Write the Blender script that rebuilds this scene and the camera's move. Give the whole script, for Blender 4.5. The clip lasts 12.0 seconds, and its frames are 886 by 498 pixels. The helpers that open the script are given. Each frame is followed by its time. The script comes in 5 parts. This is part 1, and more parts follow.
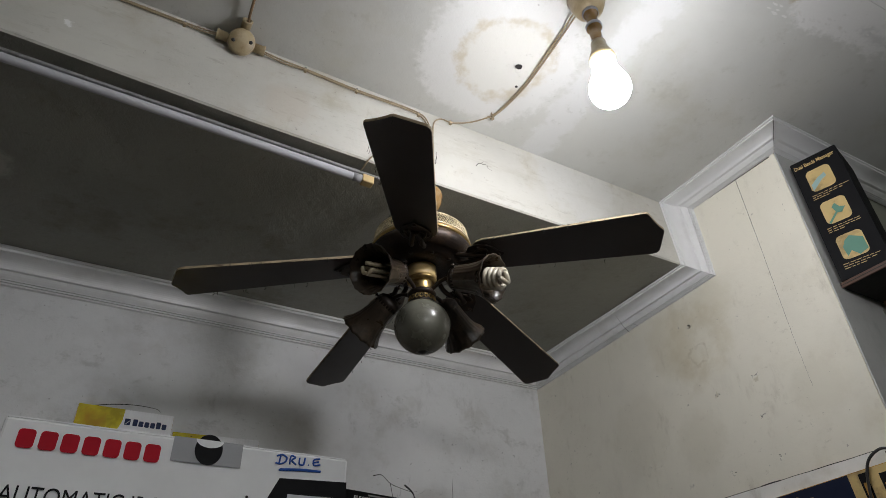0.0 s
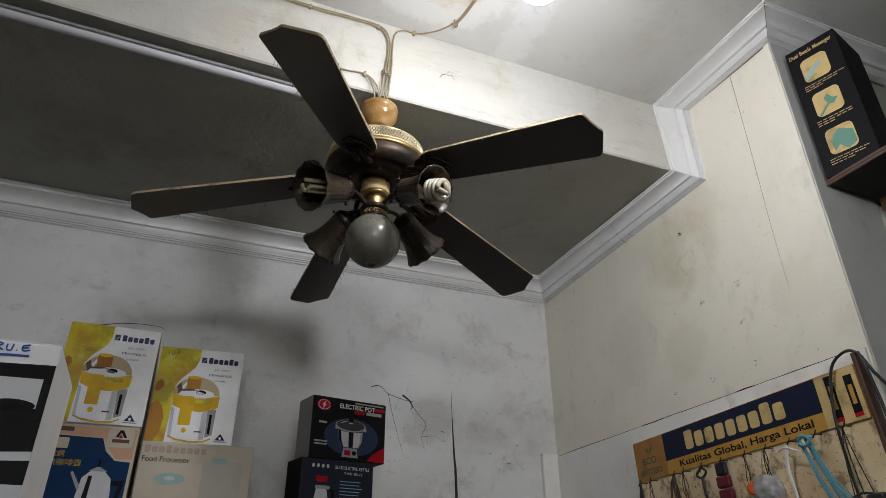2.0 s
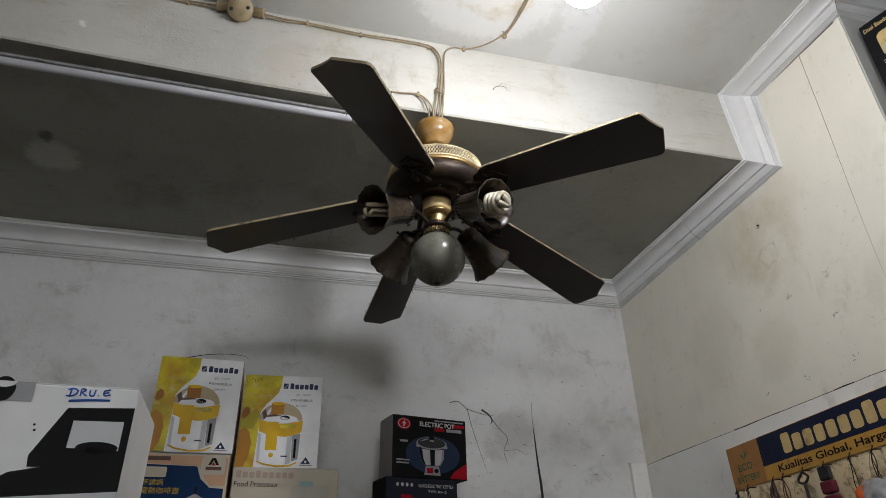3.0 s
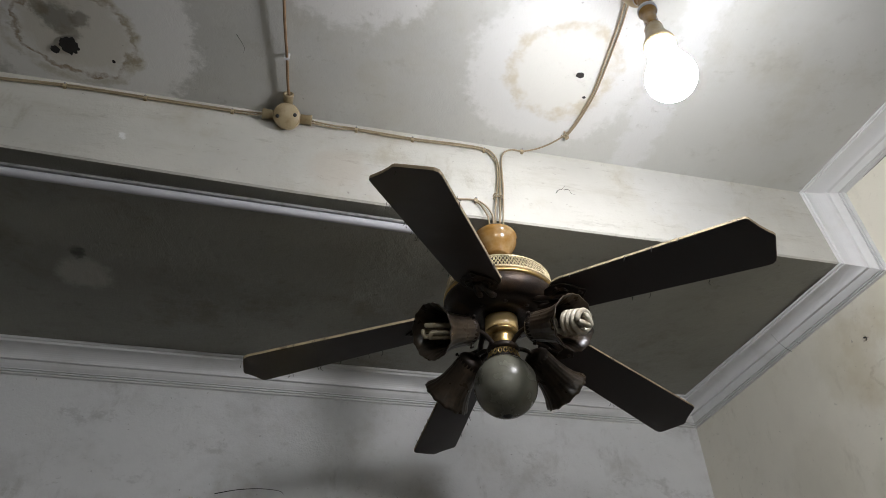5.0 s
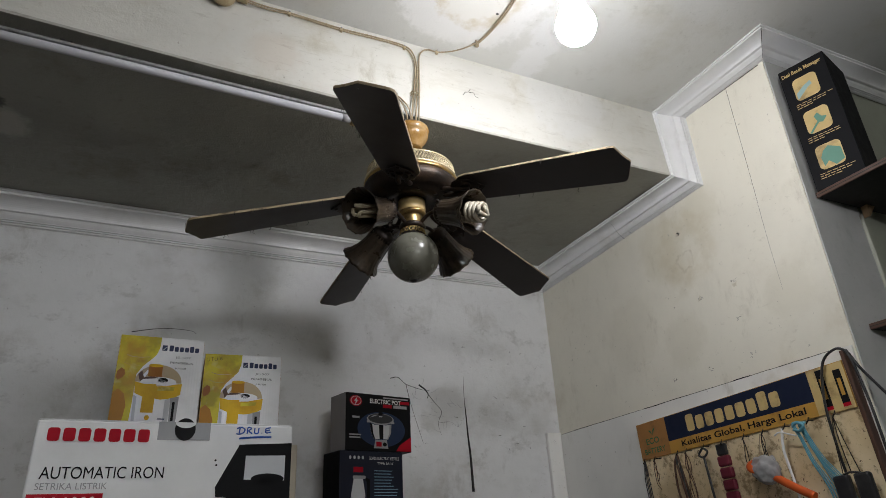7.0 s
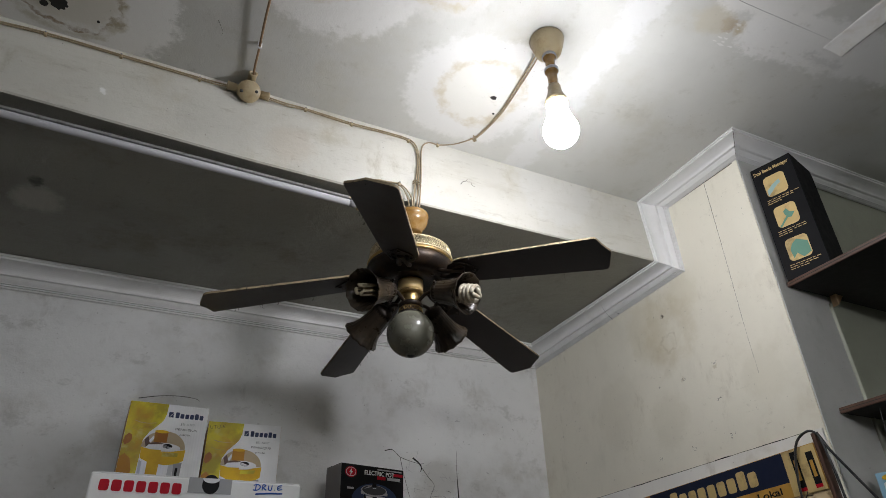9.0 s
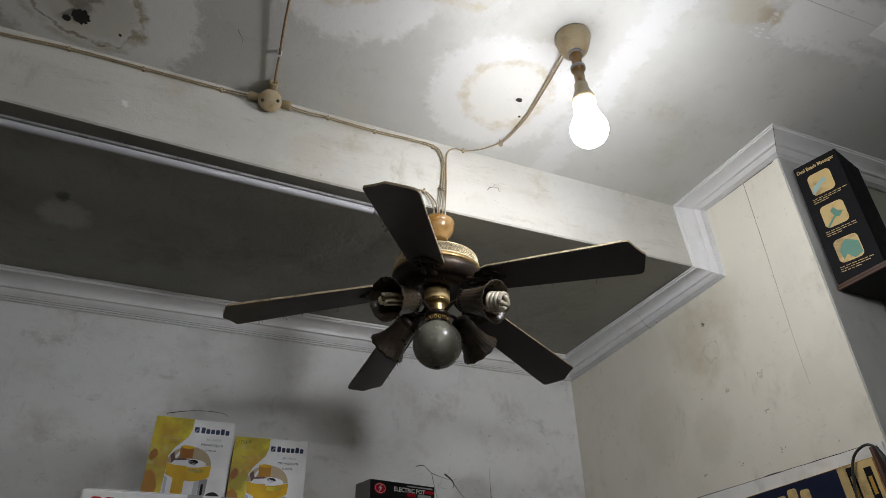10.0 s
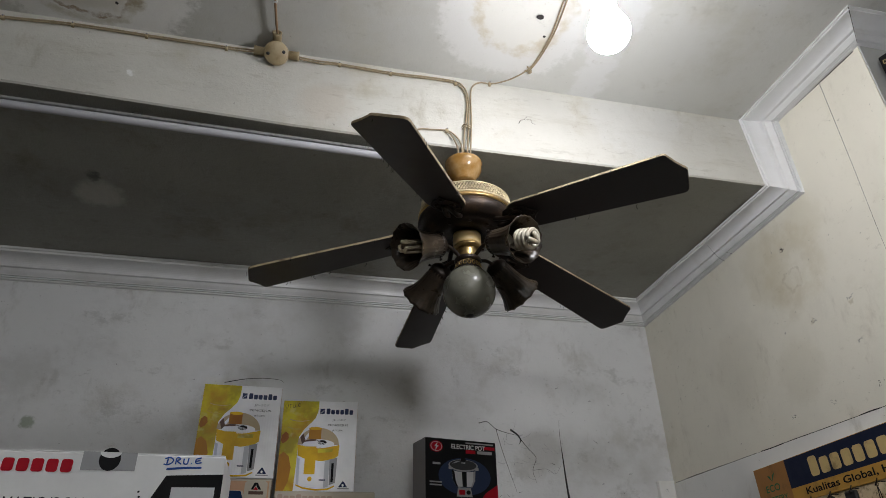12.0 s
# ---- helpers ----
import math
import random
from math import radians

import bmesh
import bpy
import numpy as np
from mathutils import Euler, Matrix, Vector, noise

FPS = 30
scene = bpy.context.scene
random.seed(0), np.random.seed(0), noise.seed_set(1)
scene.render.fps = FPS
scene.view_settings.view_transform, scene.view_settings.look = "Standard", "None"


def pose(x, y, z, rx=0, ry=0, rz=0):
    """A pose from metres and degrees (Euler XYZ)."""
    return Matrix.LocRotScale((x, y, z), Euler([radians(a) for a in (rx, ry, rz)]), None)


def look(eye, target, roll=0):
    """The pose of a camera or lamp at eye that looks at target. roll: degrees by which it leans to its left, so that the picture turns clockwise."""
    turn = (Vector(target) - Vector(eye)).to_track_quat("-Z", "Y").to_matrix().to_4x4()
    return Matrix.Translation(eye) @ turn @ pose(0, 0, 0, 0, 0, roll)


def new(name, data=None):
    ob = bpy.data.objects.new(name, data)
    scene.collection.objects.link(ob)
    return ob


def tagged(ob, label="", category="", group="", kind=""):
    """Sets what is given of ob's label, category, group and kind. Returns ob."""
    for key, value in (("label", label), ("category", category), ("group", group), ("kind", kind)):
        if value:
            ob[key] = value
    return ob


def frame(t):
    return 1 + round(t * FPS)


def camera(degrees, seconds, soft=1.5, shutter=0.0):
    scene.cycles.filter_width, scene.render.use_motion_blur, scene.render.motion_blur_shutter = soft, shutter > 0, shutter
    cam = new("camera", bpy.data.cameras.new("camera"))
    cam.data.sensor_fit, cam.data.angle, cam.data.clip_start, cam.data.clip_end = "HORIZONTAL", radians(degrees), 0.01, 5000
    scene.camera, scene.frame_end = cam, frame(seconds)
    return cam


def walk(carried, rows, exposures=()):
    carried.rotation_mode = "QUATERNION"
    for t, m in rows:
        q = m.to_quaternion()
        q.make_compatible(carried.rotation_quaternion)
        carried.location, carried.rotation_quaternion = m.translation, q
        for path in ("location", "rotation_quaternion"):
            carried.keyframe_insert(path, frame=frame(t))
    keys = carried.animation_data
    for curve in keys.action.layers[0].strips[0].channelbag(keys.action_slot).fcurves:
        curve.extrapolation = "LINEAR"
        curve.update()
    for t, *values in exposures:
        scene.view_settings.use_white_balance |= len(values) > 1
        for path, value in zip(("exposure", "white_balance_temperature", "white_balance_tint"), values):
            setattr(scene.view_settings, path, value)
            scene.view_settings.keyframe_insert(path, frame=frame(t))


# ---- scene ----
cam = camera(69.5, 12.0, soft=0.8)
PATH = [
    (0, (0.113, 0.08, 1.723), (0.946, 1.504, 2.854), -2.2),
    (0.5, (0.137, 0.068, 1.712), (1.007, 1.47, 2.842), 0.2),
    (1, (0.186, 0.046, 1.708), (1.009, 1.5, 2.807), -1.4),
    (1.5, (0.298, -0.021, 1.701), (1.043, 1.534, 2.714), 1.7),
    (2, (0.366, -0.03, 1.694), (1.043, 1.604, 2.628), -0.4),
    (2.5, (0.377, -0.051, 1.705), (0.906, 1.608, 2.689), -0.6),
    (2.7, (0.382, -0.051, 1.703), (0.866, 1.633, 2.667), -1.5),
    (4.3, (0.368, 0.09, 1.717), (0.679, 1.649, 2.93), 0.9),
    (4.5, (0.35, 0.089, 1.768), (0.602, 1.592, 3.063), -2.2),
    (5, (0.345, 0.095, 1.83), (0.675, 1.64, 3.054), -0.5),
    (5.5, (0.342, 0.099, 1.83), (0.867, 1.712, 2.889), 0.1),
    (6, (0.321, 0.029, 1.819), (0.889, 1.655, 2.835), 0.2),
    (6.5, (0.265, -0.058, 1.782), (0.952, 1.616, 2.634), -0.9),
    (7, (0.141, -0.11, 1.751), (0.947, 1.522, 2.581), -3.1),
    (7.5, (0.093, -0.159, 1.739), (0.947, 1.425, 2.613), -3.8),
    (7.7, (0.093, -0.164, 1.738), (0.966, 1.375, 2.67), -4.2),
    (9.3, (0.098, -0.226, 1.712), (0.846, 1.298, 2.768), -1.7),
    (9.5, (0.095, -0.211, 1.713), (0.826, 1.308, 2.788), -2.2),
    (10, (0.14, -0.18, 1.726), (0.801, 1.377, 2.794), -1.0),
    (10.5, (0.221, -0.134, 1.734), (0.787, 1.474, 2.78), 0.5),
    (11, (0.276, -0.123, 1.734), (0.856, 1.474, 2.79), 3.0),
    (11.5, (0.32, -0.12, 1.724), (0.89, 1.477, 2.786), 0.8),
    (12, (0.334, -0.11, 1.734), (0.734, 1.586, 2.715), -1.2),
]
walk(cam, [(t, look(eye, target, roll)) for t, eye, target, roll in PATH],
     exposures=[(0.0, -0.16), (1.0, -0.06), (2.0, 0.11), (2.7, 0.1), (4.5, 0.08), (5.5, -0.12), (6.5, 0.05), (7.7, 0.12), (9.5, -0.03), (10.5, -0.14), (12.0, -0.03)])


# ---- world ----
world = bpy.data.worlds.new("world")
world.use_nodes = True
world.node_tree.nodes["Background"].inputs[0].default_value = (0.02, 0.02, 0.022, 1)
world.node_tree.nodes["Background"].inputs[1].default_value = 0.2
scene.world = world
BULB_POWER = 146.0
TUBE_POWER = 210.0

# plan, in metres
XW, YB, YF, ZC, ZS = 1.634, 1.985, 1.14, 3.0, 2.765   # right wall, back wall, drop face, ceiling, soffit
YR = 0.785                                            # end of the right wall
X0, X1, Y0 = -2.3, 2.45, -2.4                          # left wall, side wall, front wall


# ---- materials ----
class Nodes:
    def __init__(self, name):
        self.m = bpy.data.materials.new(name)
        self.m.use_nodes = True
        self.t = self.m.node_tree
        self.b = self.t.nodes["Principled BSDF"]
        self.pos = self.t.nodes.new("ShaderNodeNewGeometry").outputs["Position"]

    def put(self, socket, v):
        if isinstance(v, bpy.types.NodeSocket):
            self.t.links.new(v, socket)
        elif isinstance(v, (tuple, list)) and len(v) == 3 and socket.type == "RGBA":
            socket.default_value = (*v, 1)
        else:
            socket.default_value = v

    def math(self, op, a, b=0.0, clamp=False):
        n = self.t.nodes.new("ShaderNodeMath")
        n.operation, n.use_clamp = op, clamp
        self.put(n.inputs[0], a), self.put(n.inputs[1], b)
        return n.outputs[0]

    def vmath(self, op, a, b):
        n = self.t.nodes.new("ShaderNodeVectorMath")
        n.operation = op
        self.put(n.inputs[0], a), self.put(n.inputs[1], b)
        return n.outputs["Value"] if op in ("DISTANCE", "LENGTH") else n.outputs["Vector"]

    def noise(self, scale, detail=4.0, vec=None, rough=0.55, color=False):
        n = self.t.nodes.new("ShaderNodeTexNoise")
        n.inputs["Scale"].default_value, n.inputs["Detail"].default_value, n.inputs["Roughness"].default_value = scale, detail, rough
        self.t.links.new(self.pos if vec is None else vec, n.inputs["Vector"])
        return n.outputs["Color" if color else "Fac"]

    def step(self, v, lo, hi):
        n = self.t.nodes.new("ShaderNodeMapRange")
        n.interpolation_type = "SMOOTHSTEP"
        self.put(n.inputs[0], v)
        n.inputs[1].default_value, n.inputs[2].default_value = (lo, hi) if lo < hi else (hi, lo)
        n.inputs[3].default_value, n.inputs[4].default_value = (0, 1) if lo < hi else (1, 0)
        return n.outputs[0]

    def mix(self, f, a, b):
        n = self.t.nodes.new("ShaderNodeMix")
        n.data_type = "RGBA"
        self.put(n.inputs[0], f), self.put(n.inputs[6], a), self.put(n.inputs[7], b)
        return n.outputs[2]

    def stretch(self, v):
        return self.vmath("MULTIPLY", self.pos, v)

    def bump(self, height, strength, distance=0.002):
        n = self.t.nodes.new("ShaderNodeBump")
        n.inputs["Strength"].default_value, n.inputs["Distance"].default_value = strength, distance
        self.t.links.new(height, n.inputs["Height"])
        self.t.links.new(n.outputs[0], self.b.inputs["Normal"])

    def done(self, color, rough=0.5, metal=0.0, **more):
        self.put(self.b.inputs["Base Color"], color)
        self.put(self.b.inputs["Roughness"], rough)
        self.b.inputs["Metallic"].default_value = metal
        for k, v in more.items():
            self.put(self.b.inputs[k.replace("_", " ")], v)
        return self.m


def shade_of(c, k):
    return tuple(min(1.0, v * k) for v in c)


def surface(name, color, rough=0.5, metal=0.0, vary=0.15, scale=30.0, grain=0.0, dirt=None, dirt_amount=0.5, **more):
    """Paint, plastic, card or metal with variation at two scales, grain relief and optional dirt."""
    n = Nodes(name)
    c = n.mix(n.noise(scale, 5), shade_of(color, 1 - vary), shade_of(color, 1 + vary))
    c = n.mix(n.math("MULTIPLY", n.noise(scale * 9, 3), vary), c, shade_of(color, 0.6))
    if dirt:
        c = n.mix(n.math("MULTIPLY", n.step(n.noise(scale * 0.6, 6, rough=0.65), 0.48, 0.68), dirt_amount), c, dirt)
    if grain:
        n.bump(n.noise(scale * 12, 4), grain)
    r = n.math("ADD", n.math("MULTIPLY", n.math("SUBTRACT", n.noise(scale * 2, 4), 0.5), 0.25), rough, True)
    return n.done(c, r, metal, **more)


def plaster(name, color, dirt, amount, patches=(), rings=(), streaks=(), relief=0.25, rough=0.6, cloud=1.6, smear=None, smear_amount=0.6):
    """Old painted plaster: cloudy dirt, scuffs, specks; repainted patches and water rings with shapes of their own."""
    n = Nodes(name)
    c = n.mix(n.step(n.noise(cloud, 6, rough=0.6), 0.38, 0.72), color, shade_of(color, 0.84))
    c = n.mix(n.math("MULTIPLY", n.step(n.noise(3.3, 7, rough=0.68), 0.5, 0.72), amount), c, dirt)
    c = n.mix(n.math("MULTIPLY", n.step(n.noise(11, 8, n.stretch((1, 1, 0.45)), 0.72), 0.56, 0.74), amount * 0.7), c, shade_of(dirt, 0.75))
    if smear:
        c = n.mix(n.math("MULTIPLY", n.step(n.noise(1.0, 8, n.stretch(smear), 0.7), 0.5, 0.7), smear_amount), c, shade_of(dirt, 0.8))
        c = n.mix(n.math("MULTIPLY", n.step(n.noise(2.7, 8, n.stretch(smear), 0.75), 0.56, 0.68), smear_amount), c, shade_of(dirt, 0.5))
    wob = n.vmath("ADD", n.vmath("MULTIPLY", n.vmath("SUBTRACT", n.noise(7, 6, color=True, rough=0.65), (0.5, 0.5, 0.5)), (0.07, 0.07, 0.07)), n.pos)
    fine = n.vmath("ADD", n.vmath("MULTIPLY", n.vmath("SUBTRACT", n.noise(55, 5, color=True, rough=0.75), (0.5, 0.5, 0.5)), (0.035, 0.035, 0.035)), wob)
    rag = n.noise(26, 6, rough=0.7)
    for centre, r, col, full in patches:
        d = n.vmath("DISTANCE", fine, centre)
        d = n.math("ADD", d, n.math("MULTIPLY", n.math("SUBTRACT", rag, 0.5), min(0.12, r * 0.7)))
        soft = min(0.02, r * 0.35)
        c = n.mix(n.math("MULTIPLY", n.step(d, r + soft, r - soft), full), c, col)
    for a, b, r, col, full in streaks:
        ab = Vector(b) - Vector(a)
        u = n.vmath("SUBTRACT", fine, a)
        dot = n.t.nodes.new("ShaderNodeVectorMath")
        dot.operation = "DOT_PRODUCT"
        n.put(dot.inputs[0], u), n.put(dot.inputs[1], tuple(ab / ab.length_squared))
        k = n.math("ADD", dot.outputs["Value"], 0.0, True)
        sc = n.t.nodes.new("ShaderNodeVectorMath")
        sc.operation = "SCALE"
        n.put(sc.inputs[0], tuple(ab)), n.put(sc.inputs["Scale"], k)
        d = n.vmath("DISTANCE", u, sc.outputs["Vector"])
        d = n.math("ADD", d, n.math("MULTIPLY", n.math("SUBTRACT", rag, 0.5), 0.1))
        c = n.mix(n.math("MULTIPLY", n.step(d, r + 0.015, r - 0.015), full), c, col)
    lobes = n.vmath("ADD", n.vmath("MULTIPLY", n.vmath("SUBTRACT", n.noise(30, 3, color=True), (0.5, 0.5, 0.5)), (0.05, 0.05, 0.05)), wob)
    for centre, r, wide, col, full in rings:
        d = n.vmath("DISTANCE", lobes, centre)
        d = n.math("ABSOLUTE", n.math("SUBTRACT", d, r))
        k = n.math("MULTIPLY", n.step(d, wide, wide * 0.15), n.step(n.noise(18, 5, rough=0.7), 0.3, 0.62))
        c = n.mix(n.math("MULTIPLY", k, full), c, col)
    scuff = n.math("MULTIPLY", n.step(n.noise(42, 8, n.stretch((1, 1, 1.6)), 0.75), 0.57, 0.70), n.step(n.noise(4.5, 4), 0.42, 0.6))
    c = n.mix(n.math("MULTIPLY", scuff, amount * 0.6), c, shade_of(dirt, 0.65))
    speck = n.step(n.noise(80, 3, rough=0.6), 0.70, 0.75)
    c = n.mix(n.math("MULTIPLY", speck, 0.45), c, (0.12, 0.1, 0.08))
    n.bump(n.math("ADD", n.noise(38, 6, rough=0.6), n.math("MULTIPLY", n.noise(240, 3), 0.35)), relief, 0.004)
    return n.done(c, n.math("ADD", n.math("MULTIPLY", n.noise(6, 4), 0.2), rough - 0.1))


WHITE = (0.68, 0.675, 0.655)
m_ceiling = plaster("ceiling_plaster", (0.575, 0.575, 0.54), (0.47, 0.455, 0.38), 0.6,
    patches=(((0.78, 0.90, ZC), 0.2, WHITE, 0.8), ((-0.22, 0.98, ZC), 0.225, (0.80, 0.795, 0.77), 0.95), ((0.32, 0.68, ZC), 0.2, (0.70, 0.695, 0.67), 0.9), ((0.54, 0.60, ZC), 0.12, (0.62, 0.61, 0.58), 0.8),
             ((0.79, 0.90, ZC), 0.11, (0.66, 0.64, 0.57), 0.5),
             ((-0.235, 0.995, ZC), 0.105, (0.62, 0.585, 0.50), 0.7), ((-0.27, 0.965, ZC), 0.035, (0.13, 0.12, 0.09), 0.7), ((-0.30, 0.95, ZC), 0.02, (0.2, 0.17, 0.11), 0.7), ((-0.225, 0.96, ZC), 0.022, (0.18, 0.16, 0.12), 0.7), ((-0.255, 1.0, ZC), 0.02, (0.24, 0.21, 0.16), 0.6),
             ((0.27, 0.70, ZC), 0.075, (0.48, 0.40, 0.28), 0.7), ((0.275, 0.735, ZC), 0.02, (0.2, 0.12, 0.05), 0.8), ((1.245, 0.435, ZC), 0.022, (0.34, 0.23, 0.12), 0.7), ((1.285, 0.43, ZC), 0.02, (0.42, 0.34, 0.2), 0.7), ((1.2, 0.44, ZC), 0.05, (0.5, 0.46, 0.35), 0.6)),
    streaks=(((1.045, 1.13, ZC), (1.01, 0.3, ZC), 0.044, (0.64, 0.64, 0.625), 0.9), ((1.37, 0.405, ZC), (1.80, 0.33, ZC), 0.085, (0.72, 0.715, 0.69), 0.95), ((1.2, 0.33, ZC), (1.36, 0.31, ZC), 0.07, (0.72, 0.71, 0.68), 0.85), ((1.52, 0.42, ZC), (1.62, 0.42, ZC), 0.014, (0.5, 0.5, 0.48), 0.6)),
    rings=(((0.79, 0.90, ZC), 0.115, 0.022, (0.46, 0.38, 0.23), 0.6), ((-0.235, 1.0, ZC), 0.112, 0.009, (0.24, 0.16, 0.075), 0.85), ((-0.245, 1.005, ZC), 0.127, 0.018, (0.44, 0.40, 0.28), 0.6),
           ((0.28, 0.69, ZC), 0.095, 0.02, (0.5, 0.42, 0.28), 0.6), ((0.54, 0.60, ZC), 0.09, 0.014, (0.5, 0.43, 0.26), 0.6)))
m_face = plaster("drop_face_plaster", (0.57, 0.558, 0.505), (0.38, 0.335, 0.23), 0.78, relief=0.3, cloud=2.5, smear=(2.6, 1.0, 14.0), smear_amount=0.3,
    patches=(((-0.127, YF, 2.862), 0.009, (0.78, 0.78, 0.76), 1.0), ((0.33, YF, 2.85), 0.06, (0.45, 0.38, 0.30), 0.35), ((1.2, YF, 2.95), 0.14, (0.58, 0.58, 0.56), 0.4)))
# soffit base far below the face's: grime plus its shade in the colour
m_soffit = plaster("shaded_soffit_plaster", (0.29, 0.285, 0.24), (0.15, 0.135, 0.09), 0.7, relief=0.8, cloud=2.0, rough=0.5,
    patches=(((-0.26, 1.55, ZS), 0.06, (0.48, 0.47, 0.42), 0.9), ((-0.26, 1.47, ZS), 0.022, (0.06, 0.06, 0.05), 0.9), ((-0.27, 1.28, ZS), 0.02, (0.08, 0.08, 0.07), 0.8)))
m_back = plaster("back_wall_plaster", (0.71, 0.71, 0.705), (0.38, 0.36, 0.32), 0.62, relief=0.4, smear=(2.5, 1.0, 3.5), smear_amount=0.3,
    patches=(((-0.43, YB, 2.23), 0.02, (0.2, 0.24, 0.15), 0.7), ((1.16, YB, 2.2), 0.07, (0.45, 0.44, 0.42), 0.55), ((1.11, YB, 2.14), 0.05, (0.5, 0.49, 0.46), 0.5)))
m_right = plaster("right_wall_plaster", (0.79, 0.755, 0.645), (0.55, 0.49, 0.36), 0.62, relief=0.2, smear=(1.0, 3.0, 1.2), smear_amount=0.07,
    rings=(((XW, 1.213, 2.511), 0.028, 0.006, (0.36, 0.3, 0.2), 0.35), ((XW, 1.2, 2.55), 0.085, 0.06, (0.56, 0.49, 0.33), 0.35)),
    patches=(((XW, 1.3, 2.58), 0.10, (0.62, 0.57, 0.43), 0.4), ((XW, 1.5, 2.36), 0.12, (0.62, 0.58, 0.46), 0.2), ((XW, 1.12, 2.64), 0.07, (0.62, 0.57, 0.43), 0.35), ((XW, 1.28, 2.27), 0.08, (0.62, 0.58, 0.46), 0.35), ((XW, 0.9, 2.3), 0.07, (0.62, 0.58, 0.46), 0.3), ((XW, 1.22, 2.602), 0.008, (0.1, 0.07, 0.04), 1.0), ((XW, 1.184, 2.369), 0.008, (0.5, 0.44, 0.3), 0.7), ((XW, 1.056, 2.372), 0.007, (0.5, 0.44, 0.3), 0.6)))
m_panel = plaster("lower_panel_paint", (0.80, 0.79, 0.75), (0.45, 0.4, 0.3), 0.5, relief=0.2)
# end of the cream wall: shade of the side turned away, as grey
m_return = plaster("shaded_end_plaster", (0.48, 0.48, 0.46), (0.3, 0.3, 0.27), 0.4, relief=0.25)
# greenish recess walls, with the recess's shade mixed into the base
m_green = plaster("shaded_recess_plaster", (0.34, 0.35, 0.28), (0.22, 0.22, 0.17), 0.4, relief=0.25)
m_shop = plaster("shop_wall_plaster", (0.16, 0.158, 0.15), (0.11, 0.105, 0.09), 0.4)
m_cornice = surface("cornice_gloss_paint", (0.75, 0.75, 0.745), 0.36, vary=0.04, scale=11, dirt=(0.50, 0.49, 0.45), dirt_amount=0.35, grain=0.02)
m_floor = surface("floor_tile", (0.09, 0.083, 0.075), 0.35, vary=0.1, scale=6)
m_blade = surface("dark_blade_veneer", (0.026, 0.017, 0.014), 0.36, vary=0.2, scale=12, dirt=(0.034, 0.026, 0.023), dirt_amount=0.3, grain=0.006, Specular_IOR_Level=0.65)
m_blade_edge = surface("dusty_blade_edge", (0.30, 0.235, 0.145), 0.85, vary=0.35, scale=60, dirt=(0.07, 0.05, 0.03), dirt_amount=0.85)
m_brass = surface("aged_brass", (0.52, 0.37, 0.16), 0.36, 1.0, vary=0.25, scale=45, dirt=(0.10, 0.07, 0.04), dirt_amount=0.75)
m_gold = surface("gilt_mesh", (0.66, 0.56, 0.36), 0.42, 0.6, vary=0.15, scale=60, dirt=(0.2, 0.16, 0.1), dirt_amount=0.6)
m_bronze = surface("grimy_bronze", (0.022, 0.015, 0.011), 0.42, 0.5, vary=0.4, scale=35, dirt=(0.10, 0.055, 0.025), dirt_amount=0.35, grain=0.3)
m_caramel = surface("caramel_plastic", (0.25, 0.13, 0.03), 0.2, vary=0.2, scale=20, dirt=(0.42, 0.33, 0.2), dirt_amount=0.4)
m_ivory = surface("ivory_plastic", (0.60, 0.44, 0.20), 0.35, vary=0.12, scale=30, dirt=(0.3, 0.2, 0.09), dirt_amount=0.5)
m_beige = surface("aged_beige_plastic", (0.38, 0.305, 0.18), 0.4, vary=0.15, scale=40, dirt=(0.22, 0.15, 0.07), dirt_amount=0.65)
m_cable = surface("dusty_cream_cable", (0.32, 0.255, 0.16), 0.6, vary=0.2, scale=60, dirt=(0.2, 0.14, 0.08), dirt_amount=0.6)
m_cable_brown = surface("brown_cable", (0.26, 0.16, 0.08), 0.6, vary=0.25, scale=60, dirt=(0.1, 0.06, 0.03), dirt_amount=0.6)
m_black = surface("black_plastic", (0.015, 0.015, 0.016), 0.4, vary=0.2, scale=30, dirt=(0.06, 0.055, 0.05), dirt_amount=0.4)
m_grey = surface("grey_plastic", (0.30, 0.30, 0.31), 0.5, vary=0.1)
m_batten = surface("white_enamel", (0.55, 0.55, 0.56), 0.35, vary=0.1, dirt=(0.2, 0.19, 0.16), dirt_amount=0.5)
m_channel = surface("grimy_enamel", (0.26, 0.26, 0.255), 0.45, vary=0.2, scale=40, dirt=(0.07, 0.065, 0.055), dirt_amount=0.7)
m_tube = surface("lamp_tube_glass", (0.5, 0.5, 0.53), 0.14, vary=0.04, scale=12, dirt=(0.5, 0.5, 0.48), dirt_amount=0.3)
m_cfl = surface("cfl_glass", (0.48, 0.44, 0.35), 0.25, vary=0.1, scale=60, dirt=(0.3, 0.22, 0.13), dirt_amount=0.6)
m_cfl_old = surface("aged_cfl_glass", (0.5, 0.43, 0.3), 0.25, vary=0.15, dirt=(0.2, 0.14, 0.08), dirt_amount=0.5)
m_wood = surface("shelf_wood", (0.085, 0.038, 0.022), 0.5, vary=0.35, scale=16, dirt=(0.05, 0.03, 0.02), dirt_amount=0.5, grain=0.1)
m_ply = surface("raw_plywood", (0.34, 0.22, 0.12), 0.7, vary=0.3, scale=22)
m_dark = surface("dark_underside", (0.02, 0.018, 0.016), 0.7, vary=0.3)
m_crack = surface("crack_grime", (0.025, 0.022, 0.02), 0.9, vary=0.3)


